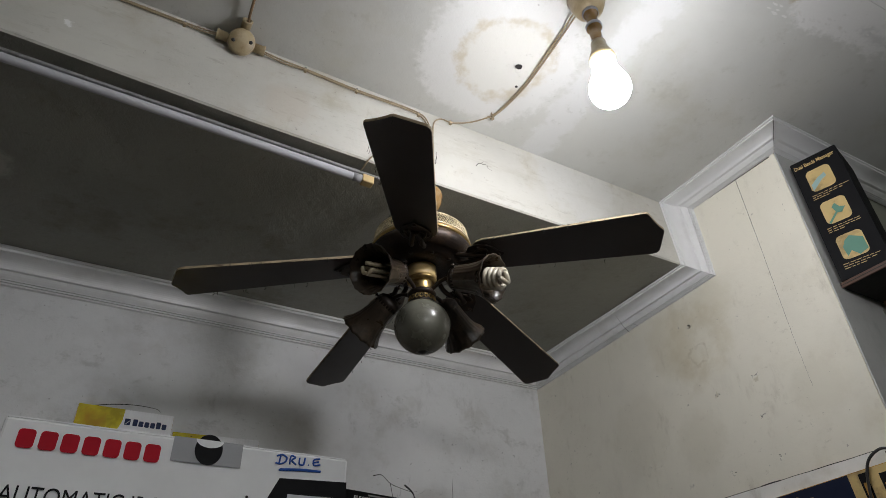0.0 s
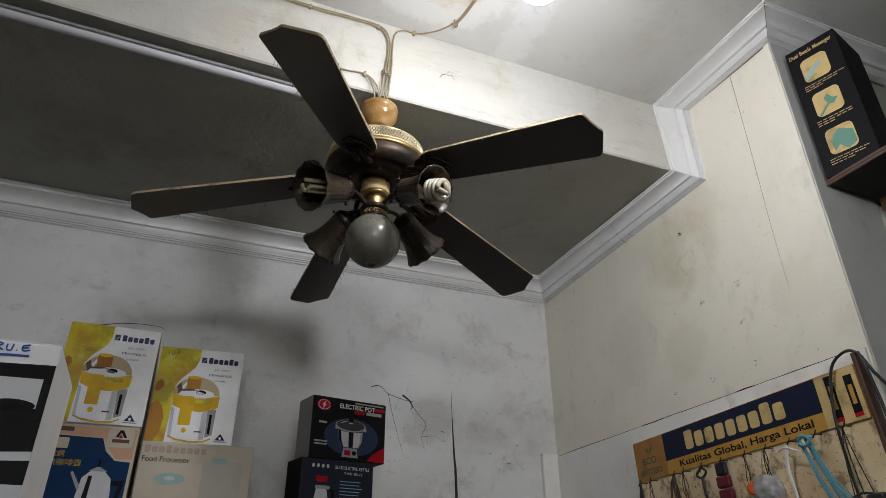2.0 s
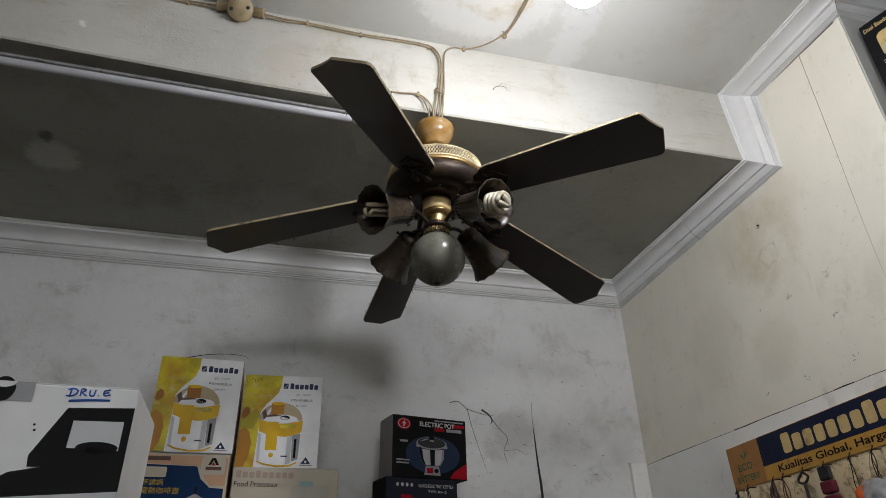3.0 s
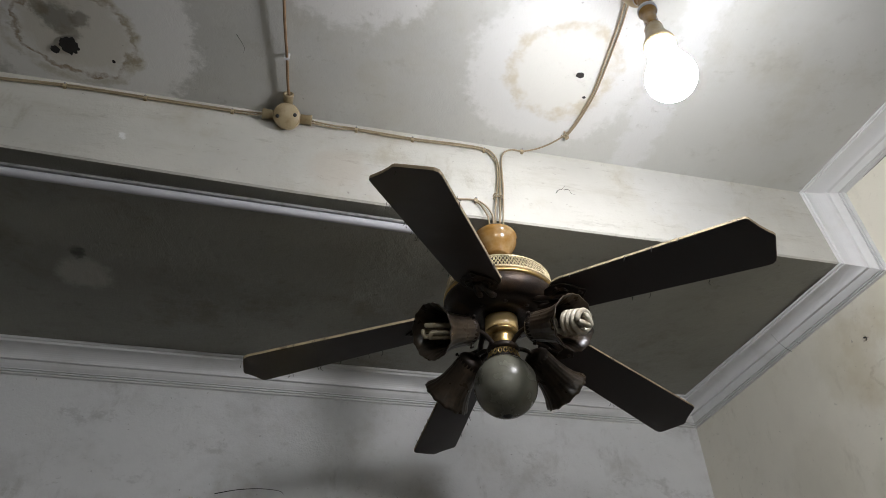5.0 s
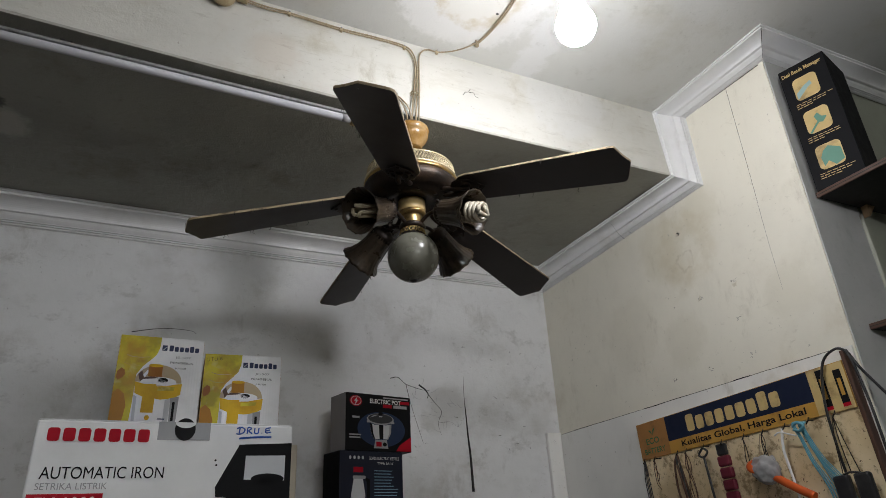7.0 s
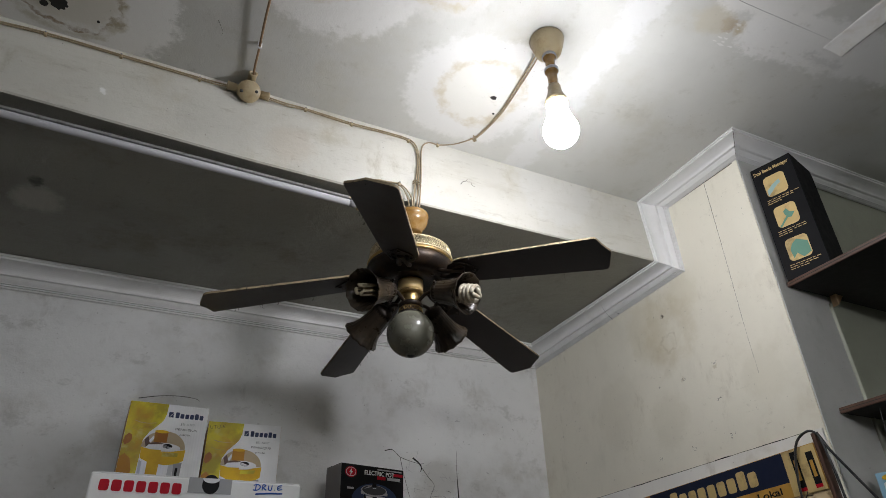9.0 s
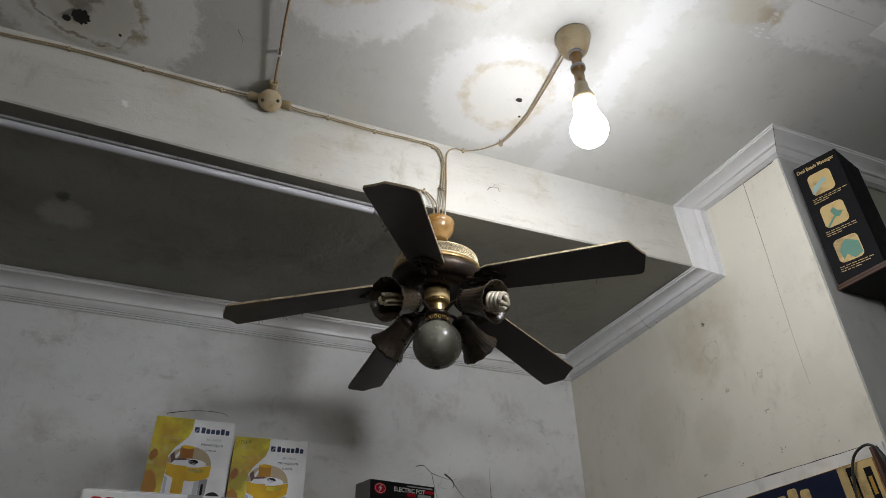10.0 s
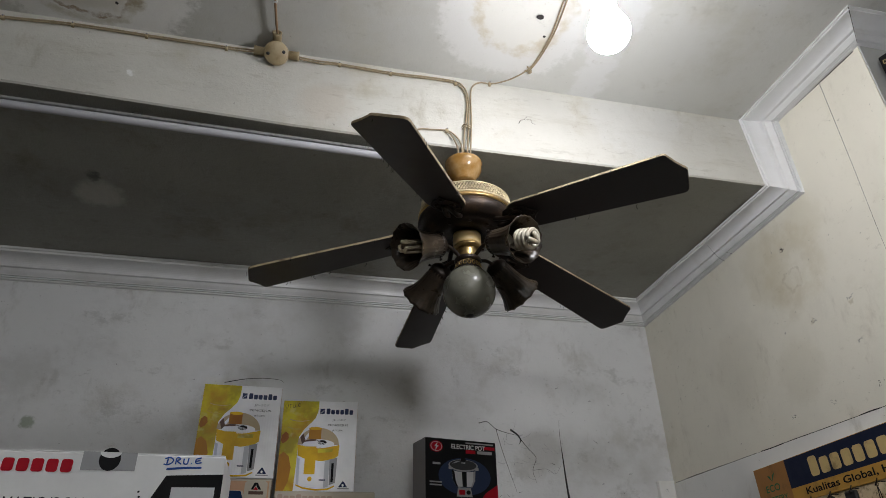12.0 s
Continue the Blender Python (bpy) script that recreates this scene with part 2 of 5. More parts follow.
def glassy(name, tint, rough, trans, dirt, amount, scale=30):
    n = Nodes(name)
    c = n.mix(n.math("MULTIPLY", n.step(n.noise(scale, 6, rough=0.7), 0.42, 0.7), amount), tint, dirt)
    n.bump(n.noise(scale * 3, 4), 0.08)
    n.b.inputs["Transmission Weight"].default_value = trans
    return n.done(c, n.math("ADD", n.math("MULTIPLY", n.noise(scale, 4), 0.2), rough - 0.1), 0.0, IOR=1.45)


m_globe = glassy("frosted_globe_glass", (0.165, 0.162, 0.128), 0.26, 0.12, (0.085, 0.08, 0.058), 0.6, 22)
m_shade = glassy("smoked_shade_glass", (0.060, 0.044, 0.029), 0.3, 0.12, (0.014, 0.010, 0.008), 0.8, 35)
m_film = glassy("clear_film", (0.8, 0.8, 0.8), 0.15, 0.6, (0.6, 0.6, 0.6), 0.3, 60)

lit = Nodes("lit_bulb")
lit.b.inputs["Emission Color"].default_value = (0.96, 0.96, 1.01, 1)
lit.b.inputs["Emission Strength"].default_value = BULB_POWER
m_bulb = lit.done((0.9, 0.9, 0.9), 0.4)
glow = Nodes("lit_tube")
glow.b.inputs["Emission Color"].default_value = (0.97, 0.98, 1.0, 1)
glow.b.inputs["Emission Strength"].default_value = TUBE_POWER
m_lit_tube = glow.done((0.9, 0.9, 0.9), 0.4)


# ---- building helpers ----
def bm_box(bm, x0, x1, y0, y1, z0, z1):
    vs = [bm.verts.new((x, y, z)) for x in (x0, x1) for y in (y0, y1) for z in (z0, z1)]
    for f in ((0, 1, 3, 2), (4, 6, 7, 5), (0, 4, 5, 1), (2, 3, 7, 6), (0, 2, 6, 4), (1, 5, 7, 3)):
        bm.faces.new([vs[i] for i in f])
    return vs


def box(x0, x1, y0, y1, z0, z1, bevel=0.0, segments=2):
    bm = bmesh.new()
    bm_box(bm, x0, x1, y0, y1, z0, z1)
    if bevel:
        bmesh.ops.bevel(bm, geom=bm.edges[:], offset=bevel, segments=segments, affect="EDGES", profile=0.5)
    return bm


def lathe(profile, segments=40, flute=0, depth=0.0):
    """Profile of (radius, z) turned round z; flute: ribs round it."""
    bm = bmesh.new()
    rings = []
    for r, z in profile:
        ring = []
        for k in range(segments):
            a = 2 * math.pi * k / segments
            rr = r * (1 + (depth * math.cos(a * flute) if flute else 0))
            ring.append(bm.verts.new((rr * math.cos(a), rr * math.sin(a), z)))
        rings.append(ring)
    for a, b in zip(rings, rings[1:]):
        for k in range(segments):
            bm.faces.new((a[k], a[(k + 1) % segments], b[(k + 1) % segments], b[k]))
    bmesh.ops.remove_doubles(bm, verts=bm.verts, dist=1e-6)
    bmesh.ops.recalc_face_normals(bm, faces=bm.faces)
    for f in bm.faces:
        f.smooth = True
    return bm


def smooth_path(points, per=8):
    pts = [Vector(p) for p in points]
    pts = [2 * pts[0] - pts[1], *pts, 2 * pts[-1] - pts[-2]]
    out = []
    for i in range(1, len(pts) - 2):
        a, b, c, d = pts[i - 1:i + 3]
        for k in range(per):
            t = k / per
            out.append(0.5 * (2 * b + (c - a) * t + (2 * a - 5 * b + 4 * c - d) * t * t + (3 * b - a - 3 * c + d) * t ** 3))
    return out + [pts[-2]]


def tube(points, r, segments=8, per=8, bm=None, smooth=True, taper=None):
    bm = bm or bmesh.new()
    pts = smooth_path(points, per) if smooth else [Vector(p) for p in points]
    up, rings = Vector((0.13, 0.31, 0.94)), []
    for i, p in enumerate(pts):
        d = (pts[min(i + 1, len(pts) - 1)] - pts[max(i - 1, 0)]).normalized()
        u = d.cross(up)
        u = (u if u.length > 0.05 else d.cross(Vector((1, 0, 0)))).normalized()
        v = d.cross(u)
        rr = r if taper is None else r * (1 + (taper - 1) * i / (len(pts) - 1))
        rings.append([bm.verts.new(p + rr * (math.cos(a) * u + math.sin(a) * v)) for a in [2 * math.pi * k / segments for k in range(segments)]])
    for a, b in zip(rings, rings[1:]):
        for k in range(segments):
            bm.faces.new((a[k], a[(k + 1) % segments], b[(k + 1) % segments], b[k])).smooth = True
    bm.faces.new(rings[0][::-1]), bm.faces.new(rings[-1])
    return bm


def plate(outline, thick, bevel=0.0):
    """An outline of (x, y) made into a plate of that thickness below z = 0."""
    bm = bmesh.new()
    f = bm.faces.new([bm.verts.new((x, y, 0)) for x, y in outline])
    got = bmesh.ops.extrude_face_region(bm, geom=[f])
    bmesh.ops.translate(bm, verts=[v for v in got["geom"] if isinstance(v, bmesh.types.BMVert)], vec=(0, 0, -thick))
    bmesh.ops.recalc_face_normals(bm, faces=bm.faces)
    if bevel:
        bmesh.ops.bevel(bm, geom=bm.edges[:], offset=bevel, segments=2, affect="EDGES", profile=0.5)
    return bm


def mesh_of(name, bm, *materials):
    me = bpy.data.meshes.new(name)
    bm.normal_update()
    bm.to_mesh(me)
    bm.free()
    for m in materials:
        me.materials.append(m)
    return me


def part(name, bm, material, parent, label="", m=None):
    ob = new(name, mesh_of(name, bm, *(material if isinstance(material, tuple) else (material,))))
    ob.parent = parent
    if m is not None:
        ob.matrix_basis = m
    return tagged(ob, label)


def thing(name, m, label, category, group="", kind=""):
    ob = new(name)
    ob.empty_display_size = 0.05
    ob.matrix_basis = m
    return tagged(ob, label, category, group, kind)


def solid(name, bm, material, label, category="", kind="structure", m=None, group=""):
    ob = new(name, mesh_of(name, bm, *(material if isinstance(material, tuple) else (material,))))
    if m is not None:
        ob.matrix_basis = m
    return tagged(ob, label, category, group, kind)


def lettering(words, width, height, x, z, y, parent, material, label="", shear=0.0, name="lettering", bold=0.0):
    """Words cut flat, fitted into width x height with the lower left corner at x, z; they face -y."""
    cu = bpy.data.curves.new(name, "FONT")
    cu.body, cu.shear, cu.offset = words, shear, bold
    tmp = new("words", cu)
    bpy.context.view_layer.update()
    me = bpy.data.meshes.new_from_object(tmp.evaluated_get(bpy.context.evaluated_depsgraph_get()))
    bpy.data.objects.remove(tmp)
    co = np.empty(len(me.vertices) * 3)
    me.vertices.foreach_get("co", co)
    co = co.reshape(-1, 3)
    if len(co) == 0:
        return None
    lo, hi = co.min(0), co.max(0)
    u, v = (co[:, 0] - lo[0]) / (hi[0] - lo[0]), (co[:, 1] - lo[1]) / (hi[1] - lo[1])
    me.vertices.foreach_set("co", np.stack([x + u * width, np.full(len(u), y), z + v * height], 1).ravel())
    me.update()
    me.materials.clear()
    me.materials.append(material)
    ob = new(name, me)
    ob.parent = parent
    return tagged(ob, label)


def flat(points, y):
    """A flat print that faces -y, of (x, z) points."""
    bm = bmesh.new()
    bm.faces.new([bm.verts.new((px, y, pz)) for px, pz in points])
    bmesh.ops.recalc_face_normals(bm, faces=bm.faces)
    if bm.faces and list(bm.faces)[0].normal.y > 0:
        bmesh.ops.reverse_faces(bm, faces=bm.faces)
    return bm


def oval(cx, cz, rx, rz, a0=0, a1=360, n=28):
    return [(cx + rx * math.cos(radians(a0 + (a1 - a0) * k / n)), cz + rz * math.sin(radians(a0 + (a1 - a0) * k / n))) for k in range(n + (a1 - a0 < 360))]


def rect(x0, x1, z0, z1, r=0.0):
    if not r:
        return [(x0, z0), (x1, z0), (x1, z1), (x0, z1)]
    out = []
    for cx, cz, a in ((x1 - r, z0 + r, -90), (x1 - r, z1 - r, 0), (x0 + r, z1 - r, 90), (x0 + r, z0 + r, 180)):
        out += [(cx + r * math.cos(radians(a + 18 * k)), cz + r * math.sin(radians(a + 18 * k))) for k in range(6)]
    return out


# ---- the room ----
solid("floor", box(X0, X1, Y0, YB, -0.1, 0), m_floor, "beige tiled shop floor")
solid("ceiling", box(X0, X1, Y0, YF, ZC, ZC + 0.12), m_ceiling, "white plaster ceiling with brown water stains and whitewashed patches")
drop = bmesh.new()
SAG = [(X0, 2.797), (-0.9, 2.789), (-0.36, 2.784), (-0.05, 2.773), (0.25, 2.763), (0.6, 2.759), (1.0, 2.761), (1.4, 2.765), (XW, 2.765)]
rows = []
for x, z in SAG:
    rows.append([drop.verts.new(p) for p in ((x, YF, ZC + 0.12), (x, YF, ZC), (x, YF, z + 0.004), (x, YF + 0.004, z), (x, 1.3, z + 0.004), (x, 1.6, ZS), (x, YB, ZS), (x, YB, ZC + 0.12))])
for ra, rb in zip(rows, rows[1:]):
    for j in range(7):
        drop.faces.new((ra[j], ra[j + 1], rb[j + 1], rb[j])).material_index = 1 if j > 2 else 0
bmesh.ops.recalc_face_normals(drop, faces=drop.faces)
solid("ceiling_drop", drop, (m_face, m_soffit), "dropped ceiling with grimy cream front face and soffit toned dark for dirt and shade")
solid("wall_back", box(X0 - 0.12, XW + 0.15, YB, YB + 0.15, 0, ZC + 0.12), m_back, "dirty white plaster back wall with grey stains")
solid("wall_right", box(XW, XW + 0.2, YR, YB, 0, ZC), m_right, "cream painted plaster wall with brown spots")
solid("wall_return", box(XW + 0.2, X1 + 0.1, YR + 0.002, YR + 0.2, 0, ZC), m_green, "greenish plaster wall of the shelf recess, shade put into its tone")
solid("wall_side", box(X1, X1 + 0.12, Y0, YR + 0.03, 0, ZC), m_green, "plaster wall behind the shelves, shade put into its tone")
solid("wall_left", box(X0 - 0.12, X0, Y0, YB, 0, ZC), m_shop, "plain plaster wall closing the shop")
solid("wall_front", box(X0, X1, Y0 - 0.12, Y0, 0, ZC), m_shop, "plain plaster wall closing the shop")
solid("pilaster_face", box(XW + 0.002, XW + 0.2, YR - 0.004, YR - 0.0005, 0, ZC - 0.001), m_return, "end face of the cream wall, greyed as its shaded side")
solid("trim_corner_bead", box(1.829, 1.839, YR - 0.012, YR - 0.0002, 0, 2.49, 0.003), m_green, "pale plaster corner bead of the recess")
pan = bmesh.new()
vs = bm_box(pan, XW - 0.007, XW - 0.0005, YR + 0.004, YB - 0.001, 0.6, 2.09)
for v in vs:
    if v.co.z > 2:
        v.co.z = 2.118 if v.co.y < 1.5 else 2.095
solid("wall_panel", pan, m_panel, "white painted board over the lower part of the wall, with a dusty top edge")

# cornice: one profile carried along the ceiling line
PROFILE = [(1, 0), (1, 0.075), (0.985, 0.09), (0.935, 0.095), (0.925, 0.11), (0.925, 0.165), (0.91, 0.18), (0.87, 0.185)] + \
          [(0.87 - 0.50 * math.sin(a), 0.185 + 0.375 * (1 - math.cos(a))) for a in [radians(10 * k) for k in range(1, 10)]] + \
          [(0.45, 0.565), (0.47, 0.58), (0.45, 0.60), (0.35, 0.605), (0.34, 0.625), (0.30, 0.70), (0.245, 0.77), (0.205, 0.815), (0.20, 0.84), (0.11, 0.845),
           (0.11, 0.86), (0.15, 0.868), (0.16, 0.89), (0.15, 0.91), (0.06, 0.915), (0.06, 0.93), (0.10, 0.938), (0.11, 0.96), (0.10, 0.98), (0.0, 1.0)]
STATIONS = [((X1, YR - 0.002, ZC), (0, -0.08, 0), (0, 0, -0.045)), ((XW, YR - 0.002, ZC), (-0.08, -0.075, 0), (0, 0, -0.045)),
            ((XW, YF, ZC), (-0.082, 0, 0), (0, -0.058, -0.04)), ((XW, YF, ZS), (-0.062, 0, 0), (0, -0.062, -0.058)),
            ((XW, YB, ZS), (-0.062, -0.075, 0), (0, 0, -0.085)), ((X0, YB, ZS), (0, -0.075, 0), (0, 0, -0.09))]
cornice = thing("trim_cornice", Matrix(), "white stepped plaster cornice along walls and ceiling", "cornice", kind="structure")
for (p, d, h), (q, e, i) in zip(STATIONS, STATIONS[1:]):
    bm = bmesh.new()
    cuts = max(2, int((Vector(q) - Vector(p)).length / 0.12))
    rows = []
    for k in range(cuts + 1):
        t = k / cuts
        row = []
        for a, b in PROFILE:
            c0 = Vector(p) + a * Vector(d) + b * Vector(h)
            c1 = Vector(q) + a * Vector(e) + b * Vector(i)
            c = c0.lerp(c1, t)
            if 0 < k < cuts:
                c += 0.0012 * noise.noise_vector(c * 9)
            row.append(bm.verts.new(c))
        rows.append(row)
    for ra, rb in zip(rows, rows[1:]):
        for j in range(len(PROFILE) - 1):
            bm.faces.new((ra[j], ra[j + 1], rb[j + 1], rb[j]))
    bmesh.ops.recalc_face_normals(bm, faces=bm.faces)
    part("moulding", bm, m_cornice, cornice)

# ---- the ceiling fan ----
FX, FY = 0.700, 1.186
HUB = 2.551
fan = thing("ceiling_fan", pose(FX, FY, ZS), "dark brown five-blade ceiling fan with a brass four-arm light kit", "ceiling fan")
Z = lambda z: z - ZS
canopy_at = pose(-0.010, -0.032, 0, 0, 0, 0)
bm = lathe([(0.0, Z(2.662)), (0.025, Z(2.662)), (0.0285, Z(2.665)), (0.029, Z(2.670)), (0.037, Z(2.680)), (0.0435, Z(2.692)), (0.0465, Z(2.704)), (0.0455, Z(2.7075)), (0.0475, Z(2.710)), (0.0475, Z(2.719)), (0.045, Z(2.723)), (0.041, Z(2.718)), (0.0, Z(2.712))], 44)
part("canopy", bm, m_caramel, fan, "caramel brown plastic canopy cup", canopy_at)
part("down_rod", tube([(-0.010, -0.028, -0.009), (-0.008, -0.024, Z(2.70)), (0, -0.004, Z(2.62)), (0, 0, Z(2.595))], 0.0085, 14), m_bronze, fan)
part("hanger_hook", tube([(-0.012, -0.03, -0.012), (-0.03, -0.03, -0.022), (-0.012, -0.03, -0.03)], 0.004, 8), m_bronze, fan)
part("rod_collar", lathe([(0, Z(2.667)), (0.020, Z(2.667)), (0.022, Z(2.655)), (0.020, Z(2.638)), (0.016, Z(2.622)), (0, Z(2.62))], 28), m_black, fan, "", pose(-0.006, -0.014, 0))
# motor housing: cap, pierced band, dark bowl
part("motor_cap", lathe([(0, Z(2.622)), (0.04, Z(2.622)), (0.075, Z(2.6195)), (0.106, Z(2.616)), (0.112, Z(2.6135)), (0.112, Z(2.610)), (0, Z(2.610))], 64), m_gold, fan)
band = thing("pierced_band", Matrix(), "", "")
band.parent = fan
for key in ("category", "label"):
    if key in band:
        del band[key]
part("band_core", lathe([(0.1085, Z(2.612)), (0.114, Z(2.581))], 64), m_bronze, band)
for zz, rr, rb in ((2.6115, 0.0017, 0.1105), (2.5815, 0.0021, 0.1165)):
    ring = [(rb * math.cos(2 * math.pi * k / 72), rb * math.sin(2 * math.pi * k / 72), Z(zz)) for k in range(73)]
    part("band_rim", tube(ring, rr, 8, smooth=False), m_gold, band)
bm = bmesh.new()
for k in range(96):
    a0 = 2 * math.pi * k / 96
    for off in (0.0, math.pi):
        pts = []
        for j in range(9):
            s = j / 8
            a = a0 + 0.026 * math.sin(2 * math.pi * s + off)
            rb = 0.1105 + 0.0055 * (1 - s)
            pts.append((rb * math.cos(a), rb * math.sin(a), Z(2.583 + 0.027 * s)))
        tube(pts, 0.0012, 4, bm=bm, smooth=False)
part("fretwork", bm, m_gold, band, "gilt pierced chain pattern")
part("shoulder_ring", lathe([(0.113, Z(2.580)), (0.1175, Z(2.5785)), (0.1195, Z(2.574)), (0.1195, Z(2.571)), (0.116, Z(2.569))], 64), m_brass, fan, "tarnished brass ring")
part("motor_bowl", lathe([(0.114, Z(2.570)), (0.1185, Z(2.566)), (0.1195, Z(2.556)), (0.116, Z(2.545)), (0.108, Z(2.536)), (0.098, Z(2.531)), (0.09, Z(2.53)), (0.088, Z(2.526)), (0.062, Z(2.522)), (0.05, Z(2.527)), (0.0, Z(2.527))], 64), m_bronze, fan, "grimy dark bronze motor housing")
for k in range(10):
    a = radians(36 * k + 8)
    part("housing_screw", lathe([(0, -0.0025), (0.004, -0.0025), (0.005, 0)], 12), m_bronze, fan, "", pose(0.077 * math.cos(a), 0.077 * math.sin(a), Z(2.5235)))

# blades, each with its iron
OUT = [(0.135, -0.030), (0.15, -0.041), (0.165, -0.0455), (0.510, -0.0600), (0.517, -0.0596), (0.5205, -0.0565), (0.5295, -0.0345), (0.538, -0.0185), (0.543, -0.0115), (0.5446, -0.0065), (0.5436, -0.002), (0.531, 0.040), (0.528, 0.048), (0.522, 0.0535), (0.513, 0.0550), (0.165, 0.0475), (0.15, 0.043), (0.135, 0.030)]
DROOP = [8.1, 8.5, 13.8, 12.5, 11.8]
TURN = [-121.6, -51.4, 22.1, 95.0, 163.6]
TWIST = [-12.2, -13.4, -10.6, -12.2, -2.7]
for k in range(5):
    at = pose(0, 0, Z(HUB), 0, 0, TURN[k]) @ pose(0, 0, 0, 0, DROOP[k], 0) @ pose(0, 0, 0, TWIST[k], 0, 0)
    bm = plate(OUT, 0.0065, 0.0012)
    for f in bm.faces:
        f.material_index = 1 if abs(f.normal.z) < 0.6 or f.normal.z > 0.5 else 0
    blade = part("blade", bm, (m_blade, m_blade_edge), fan, "dark brown veneered blade with a dusty pale edge", at)
    iron = plate([(0.118, -0.016), (0.128, -0.030), (0.146, -0.036), (0.168, -0.034), (0.184, -0.024), (0.194, -0.010), (0.206, 0.0), (0.194, 0.010), (0.184, 0.024), (0.168, 0.034), (0.146, 0.036), (0.128, 0.030), (0.118, 0.016)], 0.0035, 0.0012)
    bmesh.ops.translate(iron, verts=iron.verts, vec=(0, 0, -0.0066))
    for side in (-1, 1):
        tube([(0.070, 0.006 * side, 0.002), (0.092, 0.013 * side, -0.006), (0.112, 0.012 * side, -0.012), (0.140, 0.008 * side, -0.0115), (0.165, 0.003 * side, -0.010)], 0.0062, 8, bm=iron)
        tube([(0.128, 0.006 * side, -0.010), (0.148, 0.020 * side, -0.0115), (0.166, 0.022 * side, -0.0115), (0.170, 0.013 * side, -0.011)], 0.0028, 6, bm=iron)
    part("blade_iron", iron, m_bronze, blade, "dark cast bracket")
    for px, py in ((0.152, 0.026), (0.152, -0.026), (0.192, 0.0)):
        part("blade_screw", lathe([(0, -0.003), (0.0035, -0.003), (0.005, 0)], 10), m_bronze, blade, "", pose(px, py, -0.0100))

    fluff = bmesh.new()
    rnd = random.Random(40 + k)
    for q in range(16):
        s = rnd.uniform(0.17, 0.53)
        wide = 0.047 + 0.015 * (s - 0.165) / 0.35
        px, py = (s, rnd.choice((-1, 1)) * wide) if s < 0.51 else (0.535, rnd.uniform(-0.03, 0.04))
        d = rnd.uniform(0.003, 0.012)
        tube([(px, py, -0.004), (px + rnd.uniform(-0.002, 0.002), py, -0.006 - d * 0.5), (px + rnd.uniform(-0.004, 0.004), py * 1.01, -0.006 - d)], rnd.uniform(0.0003, 0.0008), 4, 2, bm=fluff)
    part("dust_fringe", fluff, m_crack, blade, "dust threads along the edge")["kind"] = "stuff"

# light kit
part("switch_cup", lathe([(0.0, Z(2.527)), (0.034, Z(2.527)), (0.0345, Z(2.505)), (0.034, Z(2.499)), (0.032, Z(2.4965)), (0, Z(2.4965))], 40), m_ivory, fan, "yellowed ivory plastic switch cup")
part("cup_ring", lathe([(0.03, Z(2.4965)), (0.0345, Z(2.495)), (0.0345, Z(2.49)), (0.026, Z(2.486)), (0, Z(2.486))], 40), m_brass, fan)
part("kit_stem", lathe([(0.0, Z(2.486)), (0.025, Z(2.486)), (0.023, Z(2.479)), (0.022, Z(2.462)), (0.026, Z(2.455)), (0.026, Z(2.449)), (0.02, Z(2.443)), (0, Z(2.443))], 36), m_brass, fan, "aged brass stem")
part("stem_ring", lathe([(0.024, Z(2.463)), (0.031, Z(2.461)), (0.033, Z(2.456)), (0.031, Z(2.451)), (0.024, Z(2.449))], 36), m_bronze, fan)
gal = bmesh.new()
for k in range(18):
    a0 = 2 * math.pi * k / 18
    for off in (0.0, math.pi):
        tube([((0.029 + 0.001 * j) * math.cos(a0 + 0.13 * math.sin(math.pi * j / 3 + off)), (0.029 + 0.001 * j) * math.sin(a0 + 0.13 * math.sin(math.pi * j / 3 + off)), Z(2.447 - 0.0045 * j)) for j in range(4)], 0.0014, 4, bm=gal, smooth=False)
part("globe_gallery", gal, m_brass, fan, "pierced brass gallery ring")
part("gallery_core", lathe([(0.024, Z(2.448)), (0.028, Z(2.447)), (0.030, Z(2.434)), (0.034, Z(2.431)), (0.03, Z(2.429)), (0, Z(2.43))], 36), m_bronze, fan)
prof = [(0.0, Z(2.376 - 0.062))] + [(0.062 * math.sin(radians(a)), Z(2.376 - 0.062 * math.cos(radians(a)))) for a in range(8, 153, 6)] + [(0.029, Z(2.436))]
part("globe", lathe(prof, 56), m_globe, fan, "dusty frosted glass globe")
part("globe_tip", lathe([(0, Z(2.311)), (0.006, Z(2.312)), (0.011, Z(2.3155)), (0.012, Z(2.317))], 20), m_black, fan)


def spiral_lamp():
    bm = bmesh.new()
    pts = [(0.0195 * math.cos(t), 0.0195 * math.sin(t), 0.016 + 0.0118 * t / (2 * math.pi)) for t in [k * math.pi / 10 for k in range(0, 77)]]
    tube(pts, 0.0056, 8, bm=bm, smooth=False)
    tube([(0.0195, 0, 0.016), (0.016, 0, 0.008), (0.012, 0, -0.004)], 0.0056, 8, bm=bm)
    tube([pts[-1], (0.006, 0.006, 0.069), (-0.008, -0.004, 0.067), (-0.012, 0.0, 0.055)], 0.0056, 8, bm=bm)
    return bm


